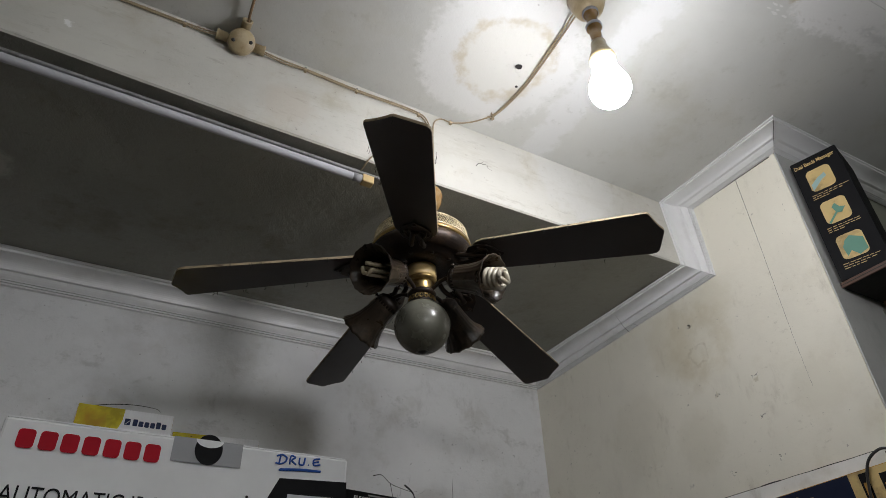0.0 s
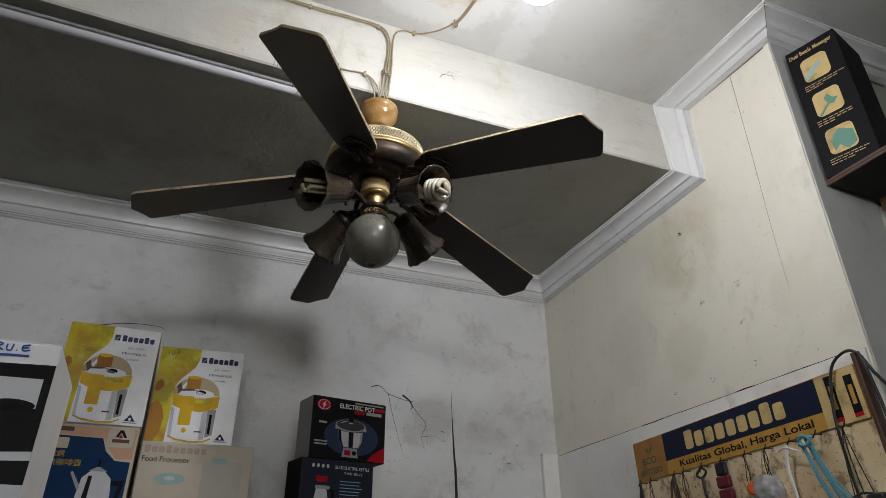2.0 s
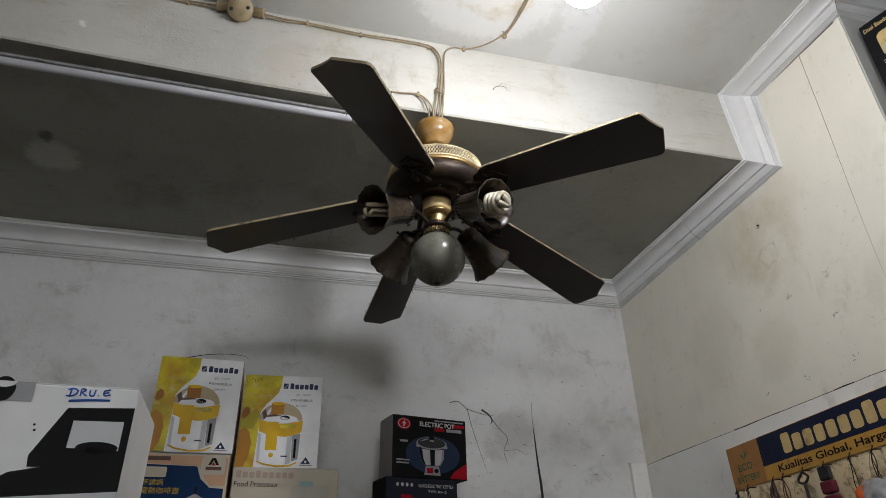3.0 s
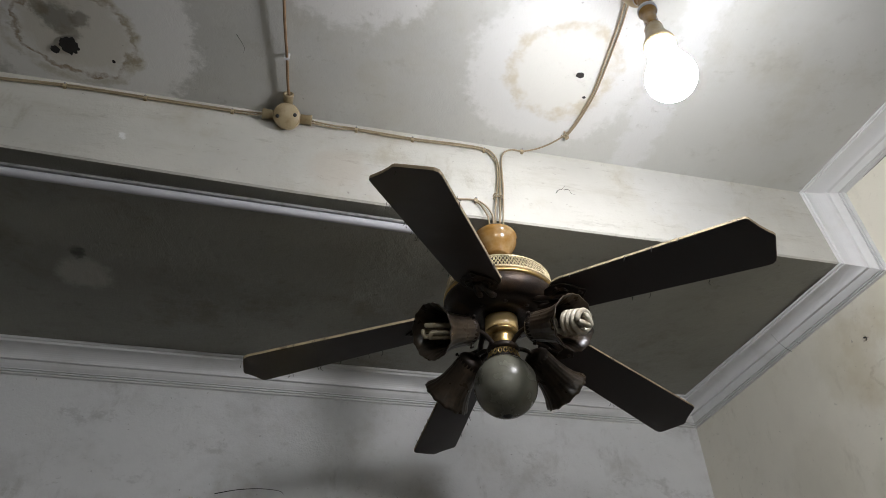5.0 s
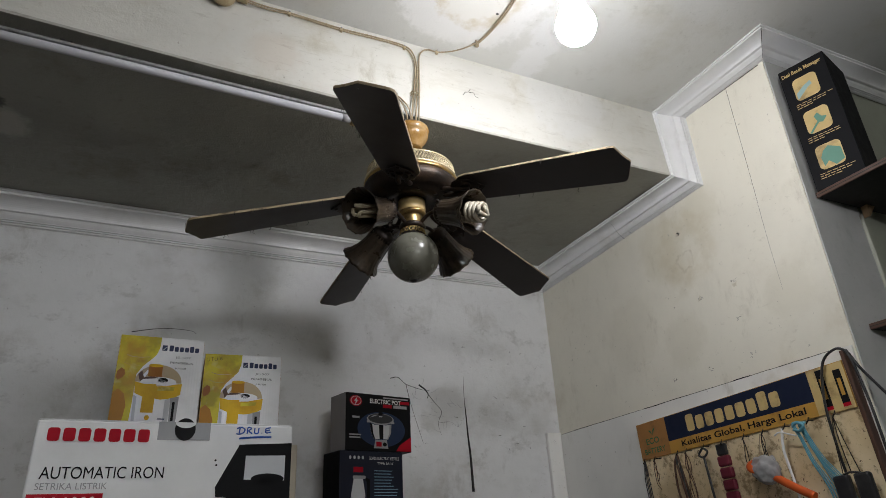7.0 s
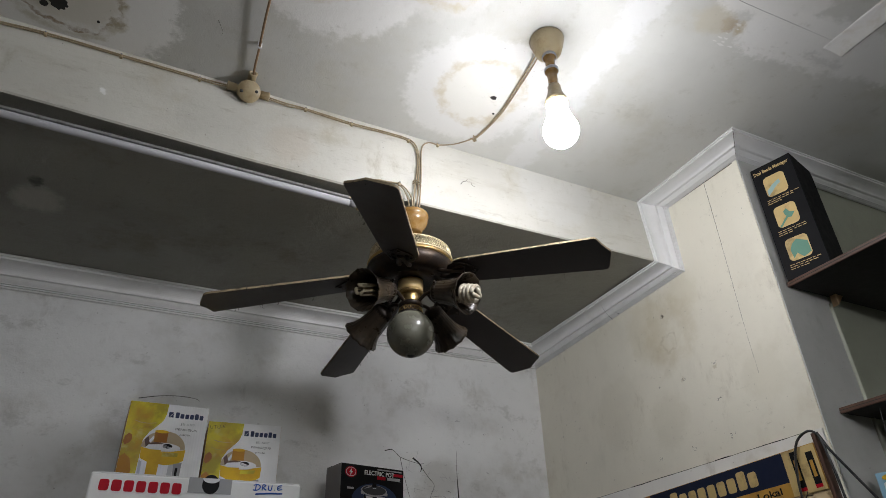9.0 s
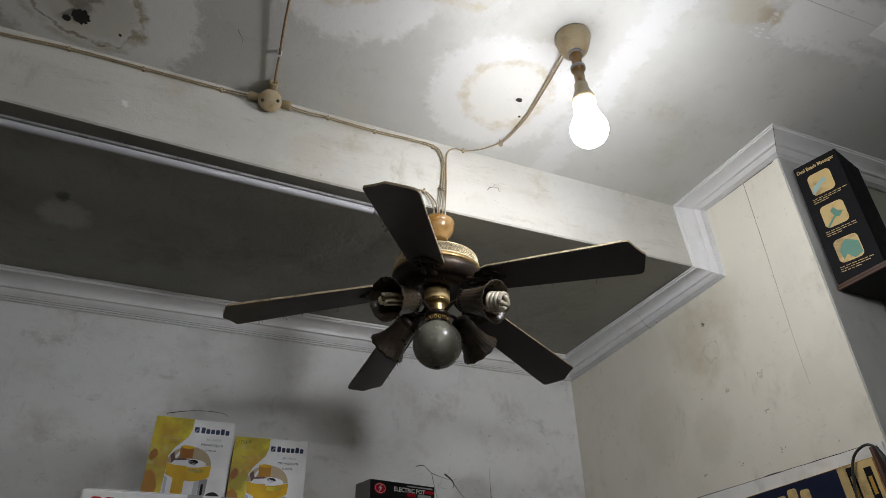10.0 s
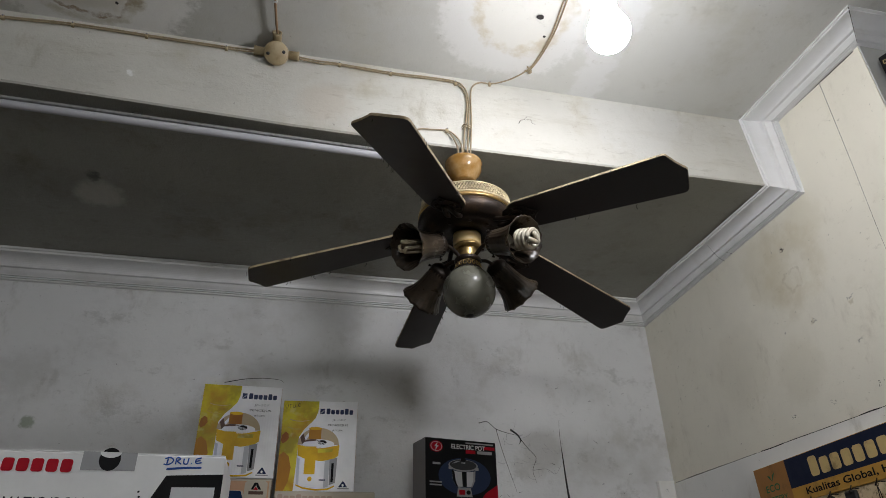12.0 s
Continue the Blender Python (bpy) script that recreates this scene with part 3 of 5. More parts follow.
def stick_lamp():
    bm = bmesh.new()
    for k in range(3):
        a = radians(120 * k + 30)
        c, s = 0.011 * math.cos(a), 0.011 * math.sin(a)
        px, py = -0.0058 * math.sin(a), 0.0058 * math.cos(a)
        tube([(c + px, s + py, 0.0), (c + px, s + py, 0.06), (c + px * 0.7, s + py * 0.7, 0.069), (c - px * 0.7, s - py * 0.7, 0.069), (c - px, s - py, 0.06), (c - px, s - py, 0.0)], 0.0044, 8, bm=bm, per=4)
    return bm


SHADE = [(0.026, 0.0), (0.029, 0.004), (0.030, 0.02), (0.032, 0.04), (0.036, 0.062), (0.042, 0.08), (0.050, 0.094), (0.0535, 0.1), (0.0515, 0.1), (0.040, 0.08), (0.034, 0.062), (0.030, 0.04), (0.028, 0.02), (0.024, 0.004)]
LAMPS = [(-153, 21, "stick"), (-62, 20, "spiral"), (26, 33, ""), (119, 33, "")]
for az, dip, kind in LAMPS:
    a = radians(az)
    c, s = math.cos(a), math.sin(a)
    arm = bmesh.new()
    tube([(0.022 * c, 0.022 * s, Z(2.458)), (0.05 * c, 0.05 * s, Z(2.474)), (0.075 * c, 0.075 * s, Z(2.475)), (0.094 * c, 0.094 * s, Z(2.466))], 0.0048, 10, bm=arm)
    arm = part("lamp_arm", arm, m_bronze, fan)
    aim = pose(0.09 * c, 0.09 * s, Z(2.468), 0, 0, az) @ pose(0, 0, 0, 0, 90 + dip, 0)
    part("lamp_holder", lathe([(0, -0.012), (0.014, -0.012), (0.026, -0.004), (0.0295, 0.002), (0.0295, 0.012), (0.0, 0.012)], 30), m_bronze, arm, "dark bronze fitter", aim)
    bm = lathe(SHADE, 96, 24, 0.014)
    for v in bm.verts:
        if v.co.z > 0.09:
            v.co.z += 0.0014 * math.cos(12 * math.atan2(v.co.y, v.co.x))
    part("shade", bm, m_shade, arm, "smoked fluted glass bell shade", aim)
    for q in (0, 120, 240):
        w = aim @ pose(0.031 * math.cos(radians(q)), 0.031 * math.sin(radians(q)), 0.007, 0, 90, q)
        part("thumb_screw", lathe([(0, 0.006), (0.0035, 0.006), (0.004, 0.003), (0.0018, 0.002), (0.0018, -0.004), (0, -0.004)], 10), m_bronze, arm, "", w)
    if kind:
        part("lamp_base", lathe([(0, 0.0), (0.018, 0.0), (0.021, 0.01), (0.021, 0.026), (0.017, 0.033), (0, 0.034)], 26), m_cfl if kind == "spiral" else m_cfl_old, arm, "lamp ballast", aim @ pose(0, 0, 0.012))
        lamp = spiral_lamp() if kind == "spiral" else stick_lamp()
        part("compact_lamp", lamp, m_cfl if kind == "spiral" else m_cfl_old, arm, "unlit white %s energy-saving lamp" % ("spiral" if kind == "spiral" else "three-loop"), aim @ pose(0, 0, 0.064 if kind == "spiral" else 0.040))

# ---- the lit bulb on its rose ----
LX, LY = 0.853, 0.662
lamp = thing("pendant_lamp", pose(LX, LY, ZC), "lit white bulb in a brown holder below a round ceiling rose", "lamp")
part("ceiling_rose", lathe([(0, -0.001), (0.043, -0.001), (0.044, -0.006), (0.038, -0.03), (0.031, -0.05), (0.022, -0.058), (0, -0.06)], 40), m_beige, lamp, "grey-beige cone ceiling rose")
part("stem", lathe([(0.0, -0.058), (0.017, -0.058), (0.017, -0.066), (0.012, -0.07), (0.0125, -0.1), (0.0165, -0.104), (0.0165, -0.116), (0.012, -0.12), (0.0125, -0.162), (0.016, -0.166), (0, -0.167)], 28), m_caramel, lamp)
for zz in (-0.062, -0.11):
    part("stem_ring", lathe([(0.0125, zz + 0.006), (0.0178, zz + 0.004), (0.0178, zz - 0.004), (0.0125, zz - 0.006)], 28), m_grey, lamp)
part("lamp_holder", lathe([(0, -0.150), (0.015, -0.150), (0.0165, -0.165), (0.019, -0.178), (0.024, -0.19), (0.0275, -0.2), (0.0275, -0.207), (0.02, -0.209), (0, -0.209)], 30), m_beige, lamp, "", pose(0, 0, -0.013))
bz = -0.304
part("bulb", lathe([(0.0, bz - 0.0415)] + [(0.0415 * math.sin(radians(a)), bz - 0.0415 * math.cos(radians(a))) for a in range(10, 126, 9)] + [(0.0275, bz + 0.046), (0.0245, bz + 0.060), (0.0245, -0.2205), (0, -0.2205)], 32), m_bulb, lamp, "glowing white bulb")

# ---- fluorescent batten on the soffit edge ----
TY = 1.176
batten = thing("tube_light", pose(0, TY, 2.7602, 0, 1.2, 0), "unlit white fluorescent tube on a grey batten", "tube light")
part("channel", box(-0.70, 0.60, -0.010, 0.013, -0.010, -0.0025, 0.002), m_channel, batten, "dull grimy enamel channel")
for x in (-0.6, -0.1, 0.5):
    part("spacer", box(x - 0.012, x + 0.012, 0.001, 0.012, -0.003, 0.0035 + 0.010 * (0.5 - x), 0.001), m_dark, batten, "dark mounting spacer")
part("tube", (lambda b: (bmesh.ops.rotate(b, verts=b.verts, cent=(0, 0, 0), matrix=Matrix.Rotation(math.pi / 2, 3, "Y")), b)[1])(lathe([(0, -0.665), (0.0093, -0.665), (0.0095, -0.66), (0.0095, 0.53), (0.0093, 0.535), (0, 0.535)], 28)), m_tube, batten, "white glass tube", pose(0, 0, -0.0192))
for x in (-0.655, 0.525):
    part("end_cap", (lambda b: (bmesh.ops.rotate(b, verts=b.verts, cent=(0, 0, 0), matrix=Matrix.Rotation(math.pi / 2, 3, "Y")), b)[1])(lathe([(0, -0.011), (0.0101, -0.011), (0.0101, 0.011), (0, 0.011)], 24)), m_grey, batten, "metal tube cap", pose(x, 0, -0.0192))
for x0, x1 in ((-0.695, -0.666), (0.536, 0.566)):
    bm = box(x0, x1, -0.011, 0.011, -0.031, -0.0085, 0.003)
    part("tube_socket", bm, m_ivory, batten, "yellowed socket")

# the shop's lit tube on the front wall, behind the camera
shop = thing("tube_light", pose(0.2, Y0, 2.62), "lit white fluorescent tube on a batten on the front wall", "tube light")
part("channel", box(-0.62, 0.62, 0.0005, 0.03, -0.02, 0.02, 0.002), m_batten, shop)
part("tube", (lambda b: (bmesh.ops.rotate(b, verts=b.verts, cent=(0, 0, 0), matrix=Matrix.Rotation(math.pi / 2, 3, "Y")), b)[1])(lathe([(0, -0.6), (0.013, -0.6), (0.013, 0.6), (0, 0.6)], 16)), m_lit_tube, shop, "glowing white tube", pose(0, 0.05, 0))
for x0, x1 in ((-0.63, -0.601), (0.601, 0.63)):
    part("tube_socket", box(x0, x1, 0.0, 0.066, -0.016, 0.016, 0.004), m_ivory, shop)

# ---- wiring ----
jb = thing("junction_box", pose(0.200, YF, ZC), "round beige plastic junction box with three spouts", "junction box")
jtilt = pose(0, -0.022, -0.030, 132, 0, 0)
part("body", lathe([(0, -0.016), (0.029, -0.016), (0.0305, -0.012), (0.0305, 0.012), (0.029, 0.0145), (0.0, 0.0145)], 40), m_beige, jb, "", jtilt)
part("lid", lathe([(0, 0.0145), (0.0285, 0.0145), (0.029, 0.017), (0.027, 0.0195), (0, 0.0195)], 40), m_beige, jb, "domed lid", jtilt)
for x, y in ((0.019, 0.004), (-0.019, -0.004)):
    part("lid_screw", lathe([(0, 0.0205), (0.0042, 0.0205), (0.0044, 0.019)], 12), m_black, jb, "", jtilt @ pose(x, y, 0))
for rot in ((0, 90, 0), (0, -90, 0)):
    part("spout", lathe([(0.0, 0.03), (0.011, 0.03), (0.0115, 0.05), (0.0125, 0.052), (0.0125, 0.056), (0.008, 0.056), (0.008, 0.04)], 20), m_beige, jb, "", pose(0, -0.014, -0.022, *rot))
part("spout", lathe([(0.0, 0.026), (0.011, 0.026), (0.0115, 0.05), (0.0125, 0.052), (0.008, 0.054), (0.008, 0.04)], 20), m_beige, jb, "", pose(0, -0.018, -0.014, 84, 0, 0))


def clip(x, y, z, parent, r=0.006):
    bm = box(-0.0035, 0.0035, -r - 0.002, 0.001, -r, r, 0.0012)
    part("cable_clip", bm, m_beige, parent, "", pose(x, y, z))
    part("clip_nail", lathe([(0, -0.006), (0.0022, -0.006), (0.0024, -0.0045), (0.0012, -0.0045), (0.0012, 0)], 8), m_grey, parent, "", pose(x, y - 0.004, z + r, -60, 0, 0))


def wire(name, strands, label, material=m_cable, r=0.0021):
    ob = thing(name, Matrix(), label, "cable")
    for pts in strands:
        part("strand", tube(pts, r, 8), material, ob)
    return ob


w = wire("electric_cable", [[(-2.2, YF - 0.005, 2.986), (-0.6, YF - 0.005, 2.974), (-0.43, YF - 0.005, 2.975), (-0.28, YF - 0.005, 2.985), (-0.11, YF - 0.005, 2.984), (0.076, YF - 0.006, 2.983), (0.148, YF - 0.014, 2.978)],
                            [(-2.2, YF - 0.005, 2.981), (-0.6, YF - 0.005, 2.968), (-0.43, YF - 0.005, 2.970), (-0.28, YF - 0.005, 2.979), (-0.11, YF - 0.005, 2.979), (0.076, YF - 0.005, 2.978), (0.12, YF - 0.009, 2.974), (0.148, YF - 0.012, 2.976)]],
         "dusty cream twin cable clipped along the drop face")
for x, z in ((-0.43, 2.972), (-0.281, 2.982), (-0.113, 2.981), (0.076, 2.980)):
    clip(x, YF, z, w)
w = wire("electric_cable", [[(0.252, YF - 0.014, 2.977), (0.30, YF - 0.01, 2.977), (0.36, YF - 0.005, 2.983), (0.495, YF - 0.005, 2.979), (0.60, YF - 0.005, 2.983), (0.671, YF - 0.005, 2.981), (0.696, YF - 0.006, 2.962), (0.706, YF - 0.006, 2.92), (0.704, YF - 0.006, 2.86), (0.700, YF - 0.008, 2.80), (0.692, YF - 0.016, 2.715)],
                            [(0.252, YF - 0.012, 2.973), (0.31, YF - 0.007, 2.972), (0.36, YF - 0.005, 2.978), (0.495, YF - 0.005, 2.973), (0.60, YF - 0.005, 2.977), (0.666, YF - 0.005, 2.975), (0.690, YF - 0.006, 2.957), (0.701, YF - 0.006, 2.92), (0.698, YF - 0.006, 2.86), (0.690, YF - 0.008, 2.80), (0.682, YF - 0.016, 2.715)]],
         "dusty cream cable running down the face into the fan canopy")
for x, z in ((0.36, 2.981), (0.495, 2.976), (0.672, 2.976)):
    clip(x, YF, z, w)
w = wire("electric_cable", [[(0.838, 0.662, ZC - 0.045), (0.845, 0.70, ZC - 0.02), (0.858, 0.76, ZC - 0.008), (0.868, 0.86, ZC - 0.007), (0.874, 0.94, ZC - 0.007), (0.868, 1.02, ZC - 0.006), (0.856, 1.066, ZC - 0.006), (0.82, 1.11, ZC - 0.006), (0.775, 1.134, ZC - 0.008), (0.741, YF - 0.006, 2.99), (0.718, YF - 0.006, 2.968), (0.712, YF - 0.006, 2.92), (0.712, YF - 0.006, 2.86), (0.708, YF - 0.008, 2.80), (0.700, YF - 0.016, 2.715)],
                            [(0.842, 0.662, ZC - 0.045), (0.853, 0.70, ZC - 0.02), (0.866, 0.76, ZC - 0.008), (0.876, 0.86, ZC - 0.006), (0.880, 0.94, ZC - 0.006), (0.873, 1.02, ZC - 0.006), (0.862, 1.068, ZC - 0.006)]],
         "dusty cream cable from the bulb across the ceiling to the fan")
for k in range(5):
    w2 = tube([(0.862 + 0.004 * k - 0.01, 1.058 + 0.003 * k, ZC - 0.002), (0.866 - 0.002 * k, 1.068 + 0.004 * (k % 2), ZC - 0.012), (0.85 + 0.003 * k, 1.072, ZC - 0.003)], 0.0018, 6)
    part("wire_tie", w2, m_cable, w)
clip(0.77, YF, 2.992, w)
for zz in (2.826, 2.818):
    part("wire_tie", tube([(0.686, YF - 0.004, zz), (0.69, YF - 0.013, zz + 0.002), (0.702, YF - 0.014, zz - 0.002), (0.712, YF - 0.004, zz + 0.003)], 0.0016, 6), m_cable, w)
w = wire("electric_cable", [[(0.53, YF + 0.03, 2.748), (0.54, YF - 0.004, 2.765), (0.57, YF - 0.005, 2.798), (0.606, YF - 0.005, 2.803), (0.645, YF - 0.005, 2.806), (0.668, YF - 0.006, 2.79), (0.68, YF - 0.01, 2.76), (0.68, YF - 0.014, 2.715)],
                            [(0.64, YF - 0.006, 2.803), (0.655, YF - 0.008, 2.79), (0.668, YF - 0.012, 2.755), (0.670, YF - 0.016, 2.715)]],
         "short looped cream cable from the tube light to the canopy")
clip(0.645, YF, 2.807, w)
w = wire("electric_cable", [[(0.202, 1.075, ZC - 0.012), (0.199, 1.04, ZC - 0.014), (0.196, 0.968, ZC - 0.0155), (0.190, 0.86, ZC - 0.019), (0.186, 0.70, ZC - 0.021), (0.182, 0.4, ZC - 0.012), (0.18, -0.6, ZC - 0.005)]],
         "brown cable running from the junction box over the ceiling", m_cable_brown, 0.0031)
part("cable_clip", box(-0.006, 0.005, -0.003, 0.003, -0.0195, 0.0, 0.0012), m_batten, w, "white clip", pose(0.196, 0.968, ZC))

# ---- cartons ----
def ink(name, color, rough=0.48, **more):
    return surface(name, color, rough, vary=0.12, scale=25, **{"Specular_IOR_Level": 0.3, **more})


def aged(name, color, rough=0.55):
    return surface(name, color, rough, vary=0.2, scale=26, dirt=(0.13, 0.08, 0.035), dirt_amount=0.6, Specular_IOR_Level=0.3)


def gloss_card(name, color, other, amount, flute=0.05, rough=0.4, spec=0.15):
    """Glossy printed corrugated card: fine upright flutes show through the print."""
    n = Nodes(name)
    c = n.mix(n.noise(13, 5), shade_of(color, 0.8), shade_of(color, 1.2))
    c = n.mix(n.math("MULTIPLY", n.step(n.noise(10, 5, rough=0.6), 0.42, 0.64), amount), c, other)
    w = n.t.nodes.new("ShaderNodeTexWave")
    w.inputs["Scale"].default_value, w.inputs["Distortion"].default_value, w.inputs["Detail"].default_value = 45.0, 1.2, 2.0
    n.t.links.new(n.pos, w.inputs["Vector"])
    n.bump(n.math("ADD", w.outputs["Fac"], n.math("MULTIPLY", n.noise(9, 4), 2.5)), flute, 0.0009)
    return n.done(c, rough, Specular_IOR_Level=spec)


k_white = ink("white_card", (0.76, 0.76, 0.76)); k_offwhite = ink("aged_card", (0.54, 0.48, 0.38), 0.55); k_yellow = ink("yellow_print", (0.56, 0.36, 0.012)); k_lemon = surface("lemon_print", (0.50, 0.43, 0.03), 0.3, vary=0.25, scale=14, dirt=(0.55, 0.32, 0.01), dirt_amount=0.8)
k_amber = ink("amber_print", (0.36, 0.15, 0.01)); k_navy = ink("navy_print", (0.009, 0.022, 0.085)); k_blue = ink("blue_print", (0.006, 0.03, 0.095), 0.6, Specular_IOR_Level=0.1); k_red = ink("red_print", (0.42, 0.008, 0.02), 0.6, Specular_IOR_Level=0.1)
k_black = ink("black_print", (0.012, 0.012, 0.013), 0.6, Specular_IOR_Level=0.06); k_grey = ink("grey_print", (0.32, 0.32, 0.33)); k_silver = ink("silver_print", (0.55, 0.56, 0.58)); k_peach = ink("peach_print", (0.58, 0.34, 0.2), 0.5)
k_tan = aged("tan_print", (0.50, 0.275, 0.05)); k_orange = aged("orange_print", (0.36, 0.17, 0.05)); k_green = ink("green_print", (0.03, 0.13, 0.05), 0.5); k_teal = ink("teal_print", (0.12, 0.28, 0.21), 0.5)
k_cream = aged("cream_print", (0.60, 0.44, 0.19)); k_pen = ink("blue_pen", (0.02, 0.09, 0.38), 0.5); k_mint = ink("mint_print", (0.30, 0.45, 0.44), 0.5); k_brown = ink("brown_print", (0.1, 0.05, 0.03), 0.5)
k_sky = ink("sky_print", (0.24, 0.42, 0.55)); k_kraft = ink("kraft_card", (0.33, 0.23, 0.13), 0.7)


def juice_print(name):
    """Blurred picture of oranges and juice: lemon, olive and amber swirls with pale glints."""
    n = Nodes(name)
    swirl = n.vmath("ADD", n.vmath("MULTIPLY", n.vmath("SUBTRACT", n.noise(14, 3, color=True), (0.5, 0.5, 0.5)), (0.09, 0.09, 0.05)), n.pos)
    c = n.mix(n.step(n.noise(16, 4, swirl), 0.36, 0.62), (0.68, 0.58, 0.006), (0.42, 0.34, 0.004))
    c = n.mix(n.step(n.noise(11, 3, n.vmath("ADD", swirl, (3.1, 0.4, 1.7))), 0.45, 0.78), c, (0.50, 0.25, 0.002))
    c = n.mix(n.math("MULTIPLY", n.step(n.noise(24, 3, n.vmath("ADD", swirl, (7.3, 2.2, 5.0))), 0.55, 0.75), 0.7), c, (0.66, 0.60, 0.16))
    c = n.mix(n.math("MULTIPLY", n.step(n.noise(20, 3, n.vmath("ADD", swirl, (1.3, 9.2, 2.0))), 0.58, 0.76), 0.6), c, (0.22, 0.09, 0.004))
    return n.done(c, 0.36, Specular_IOR_Level=0.2)


j_white = gloss_card("gloss_white_card", (0.82, 0.82, 0.83), (0.66, 0.66, 0.67), 0.4, 0.2, 0.3, 0.45); j_lemon = juice_print("gloss_lemon_print")
j_yellow = gloss_card("gloss_yellow_print", (0.74, 0.46, 0.002), (0.48, 0.23, 0.001), 0.6); j_amber = gloss_card("gloss_amber_print", (0.33, 0.12, 0.008), (0.5, 0.25, 0.01), 0.5)


def carton(m, w, d, h, material, label, side=None, category="carton"):
    """A cardboard box: front at y = 0, base at z = 0; body, top flaps with a seam, tucked end."""
    ob = thing("product_box", m, label, category)
    bm = box(0, w, 0, d, 0, h - 0.0012, 0.0016, 2)
    for v in bm.verts:
        n = 0.0012 * noise.noise(Vector((v.co.x * 9 + w * 50, v.co.y * 9, v.co.z * 9)))
        v.co.y += n
    if side:
        for f in bm.faces:
            if abs(f.normal.x) > 0.7:
                f.material_index = 1
    part("body", bm, (material, side) if side else material, ob)
    part("top_flap", box(0.001, w - 0.001, 0.0015, d * 0.49, h - 0.001, h, 0.0003), material, ob)
    part("top_flap", box(0.001, w - 0.001, d * 0.51, d - 0.0015, h - 0.001, h, 0.0003), material, ob)
    return ob


def prints(ob, h, items):
    """Flat prints: (name, outline of (u, v from the top), layer, material, label)."""
    for name, pts, layer, material, label in items:
        part(name, flat([(x, h - v) for x, v in pts], -0.0006 - 0.0004 * layer), material, ob, label)


def bars(ob, x0, x1, z, n, gap, thick, material, layer=4, seed=1):
    rnd = random.Random(seed)
    for k in range(n):
        part("text_bar", flat(rect(x0, x0 + (x1 - x0) * rnd.uniform(0.65, 1.0), z - k * gap, z - k * gap + thick), -0.0006 - 0.0004 * layer), material, ob)


def brand(ob, h, x0, x1, v0, v1, count, material, layer, label, tall=(0,)):
    """A brand name as a row of plain blocks in its colour."""
    step = (x1 - x0) / count
    for k in range(count):
        top = v0 if k in tall else v0 + 0.2 * (v1 - v0)
        part("brand_block", flat([(x, h - v) for x, v in rect(x0 + step * k, x0 + step * (k + 0.8), top, v1, min(step * 0.2, (v1 - v0) * 0.25))], -0.0006 - 0.0004 * layer), material, ob, label)


# iron box on the cabinet
IW, IH = 0.205, 0.250
cab = thing("storage_cabinet", pose(0.12, 0.72, 0), "dark wooden storage cabinet under the iron box", "cabinet")
part("body", box(-0.42, 0.42, -0.2, 0.2, 0, 1.585, 0.004), m_wood, cab)
part("top", box(-0.44, 0.44, -0.225, 0.21, 1.586, 1.606, 0.004), m_ply, cab)
iron = carton(pose(0.072, 0.497, 1.6062, 0, 0, 1.5), IW, 0.115, IH, k_white, "white cardboard iron box with red, black and blue print", k_white)
prints(iron, IH, [("flap_print", rect(0.0895, 0.132, 0.0004, 0.0155), 1, k_grey, "grey tab panel"), ("tab_hole", oval(0.111, 0.0065, 0.0085, 0.0095), 2, k_black, "dark finger hole"), ("tab", oval(0.111, 0.0006, 0.0085, 0.0048, 0, 180), 3, k_white, ""),
    ("model_block", rect(-0.0005 + 0.003, 0.055, 0.0575, 0.072), 1, k_red, ""),
    ("iron_handle", [(0.158, 0.0185), (0.2045, 0.0165), (0.2045, 0.062), (0.141, 0.062), (0.140, 0.054)], 1, k_black, "black iron handle picture"),
    ("handle_gap", [(0.164, 0.028), (0.199, 0.0275), (0.199, 0.049), (0.1635, 0.048)], 2, k_silver, ""), ("dial", oval(0.184, 0.0475, 0.0145, 0.0045), 3, k_black, ""), ("dial_stem", rect(0.177, 0.191, 0.047, 0.056), 3, k_black, ""),
    ("iron_body", [(0.104, 0.083), (0.13, 0.066), (0.16, 0.060), (0.2045, 0.060), (0.2045, 0.1), (0.1, 0.1)], 2, k_black, "black iron body picture"), ("body_band", [(0.115, 0.084), (0.2045, 0.078), (0.2045, 0.084), (0.112, 0.089)], 3, k_silver, ""), ("sole_plate", [(0.095, 0.1), (0.2045, 0.1), (0.2045, 0.112), (0.088, 0.112)], 2, k_silver, ""),
    ("side_stripe", rect(0.002, 0.203, 0.2, 0.23), 1, k_red, "")])
brand(iron, IH, 0.0085, 0.0855, 0.0072, 0.0178, 7, k_red, 1, "red brand block", range(7))
lettering("AUTOMATIC IRON", 0.0895, 0.0092, 0.0085, IH - 0.0465, -0.0012, iron, k_black)
lettering("SETRIKA LISTRIK", 0.050, 0.0050, 0.0070, IH - 0.0545, -0.0012, iron, k_grey)
lettering("EX-1000", 0.042, 0.0095, 0.0085, IH - 0.0695, -0.0016, iron, k_white)
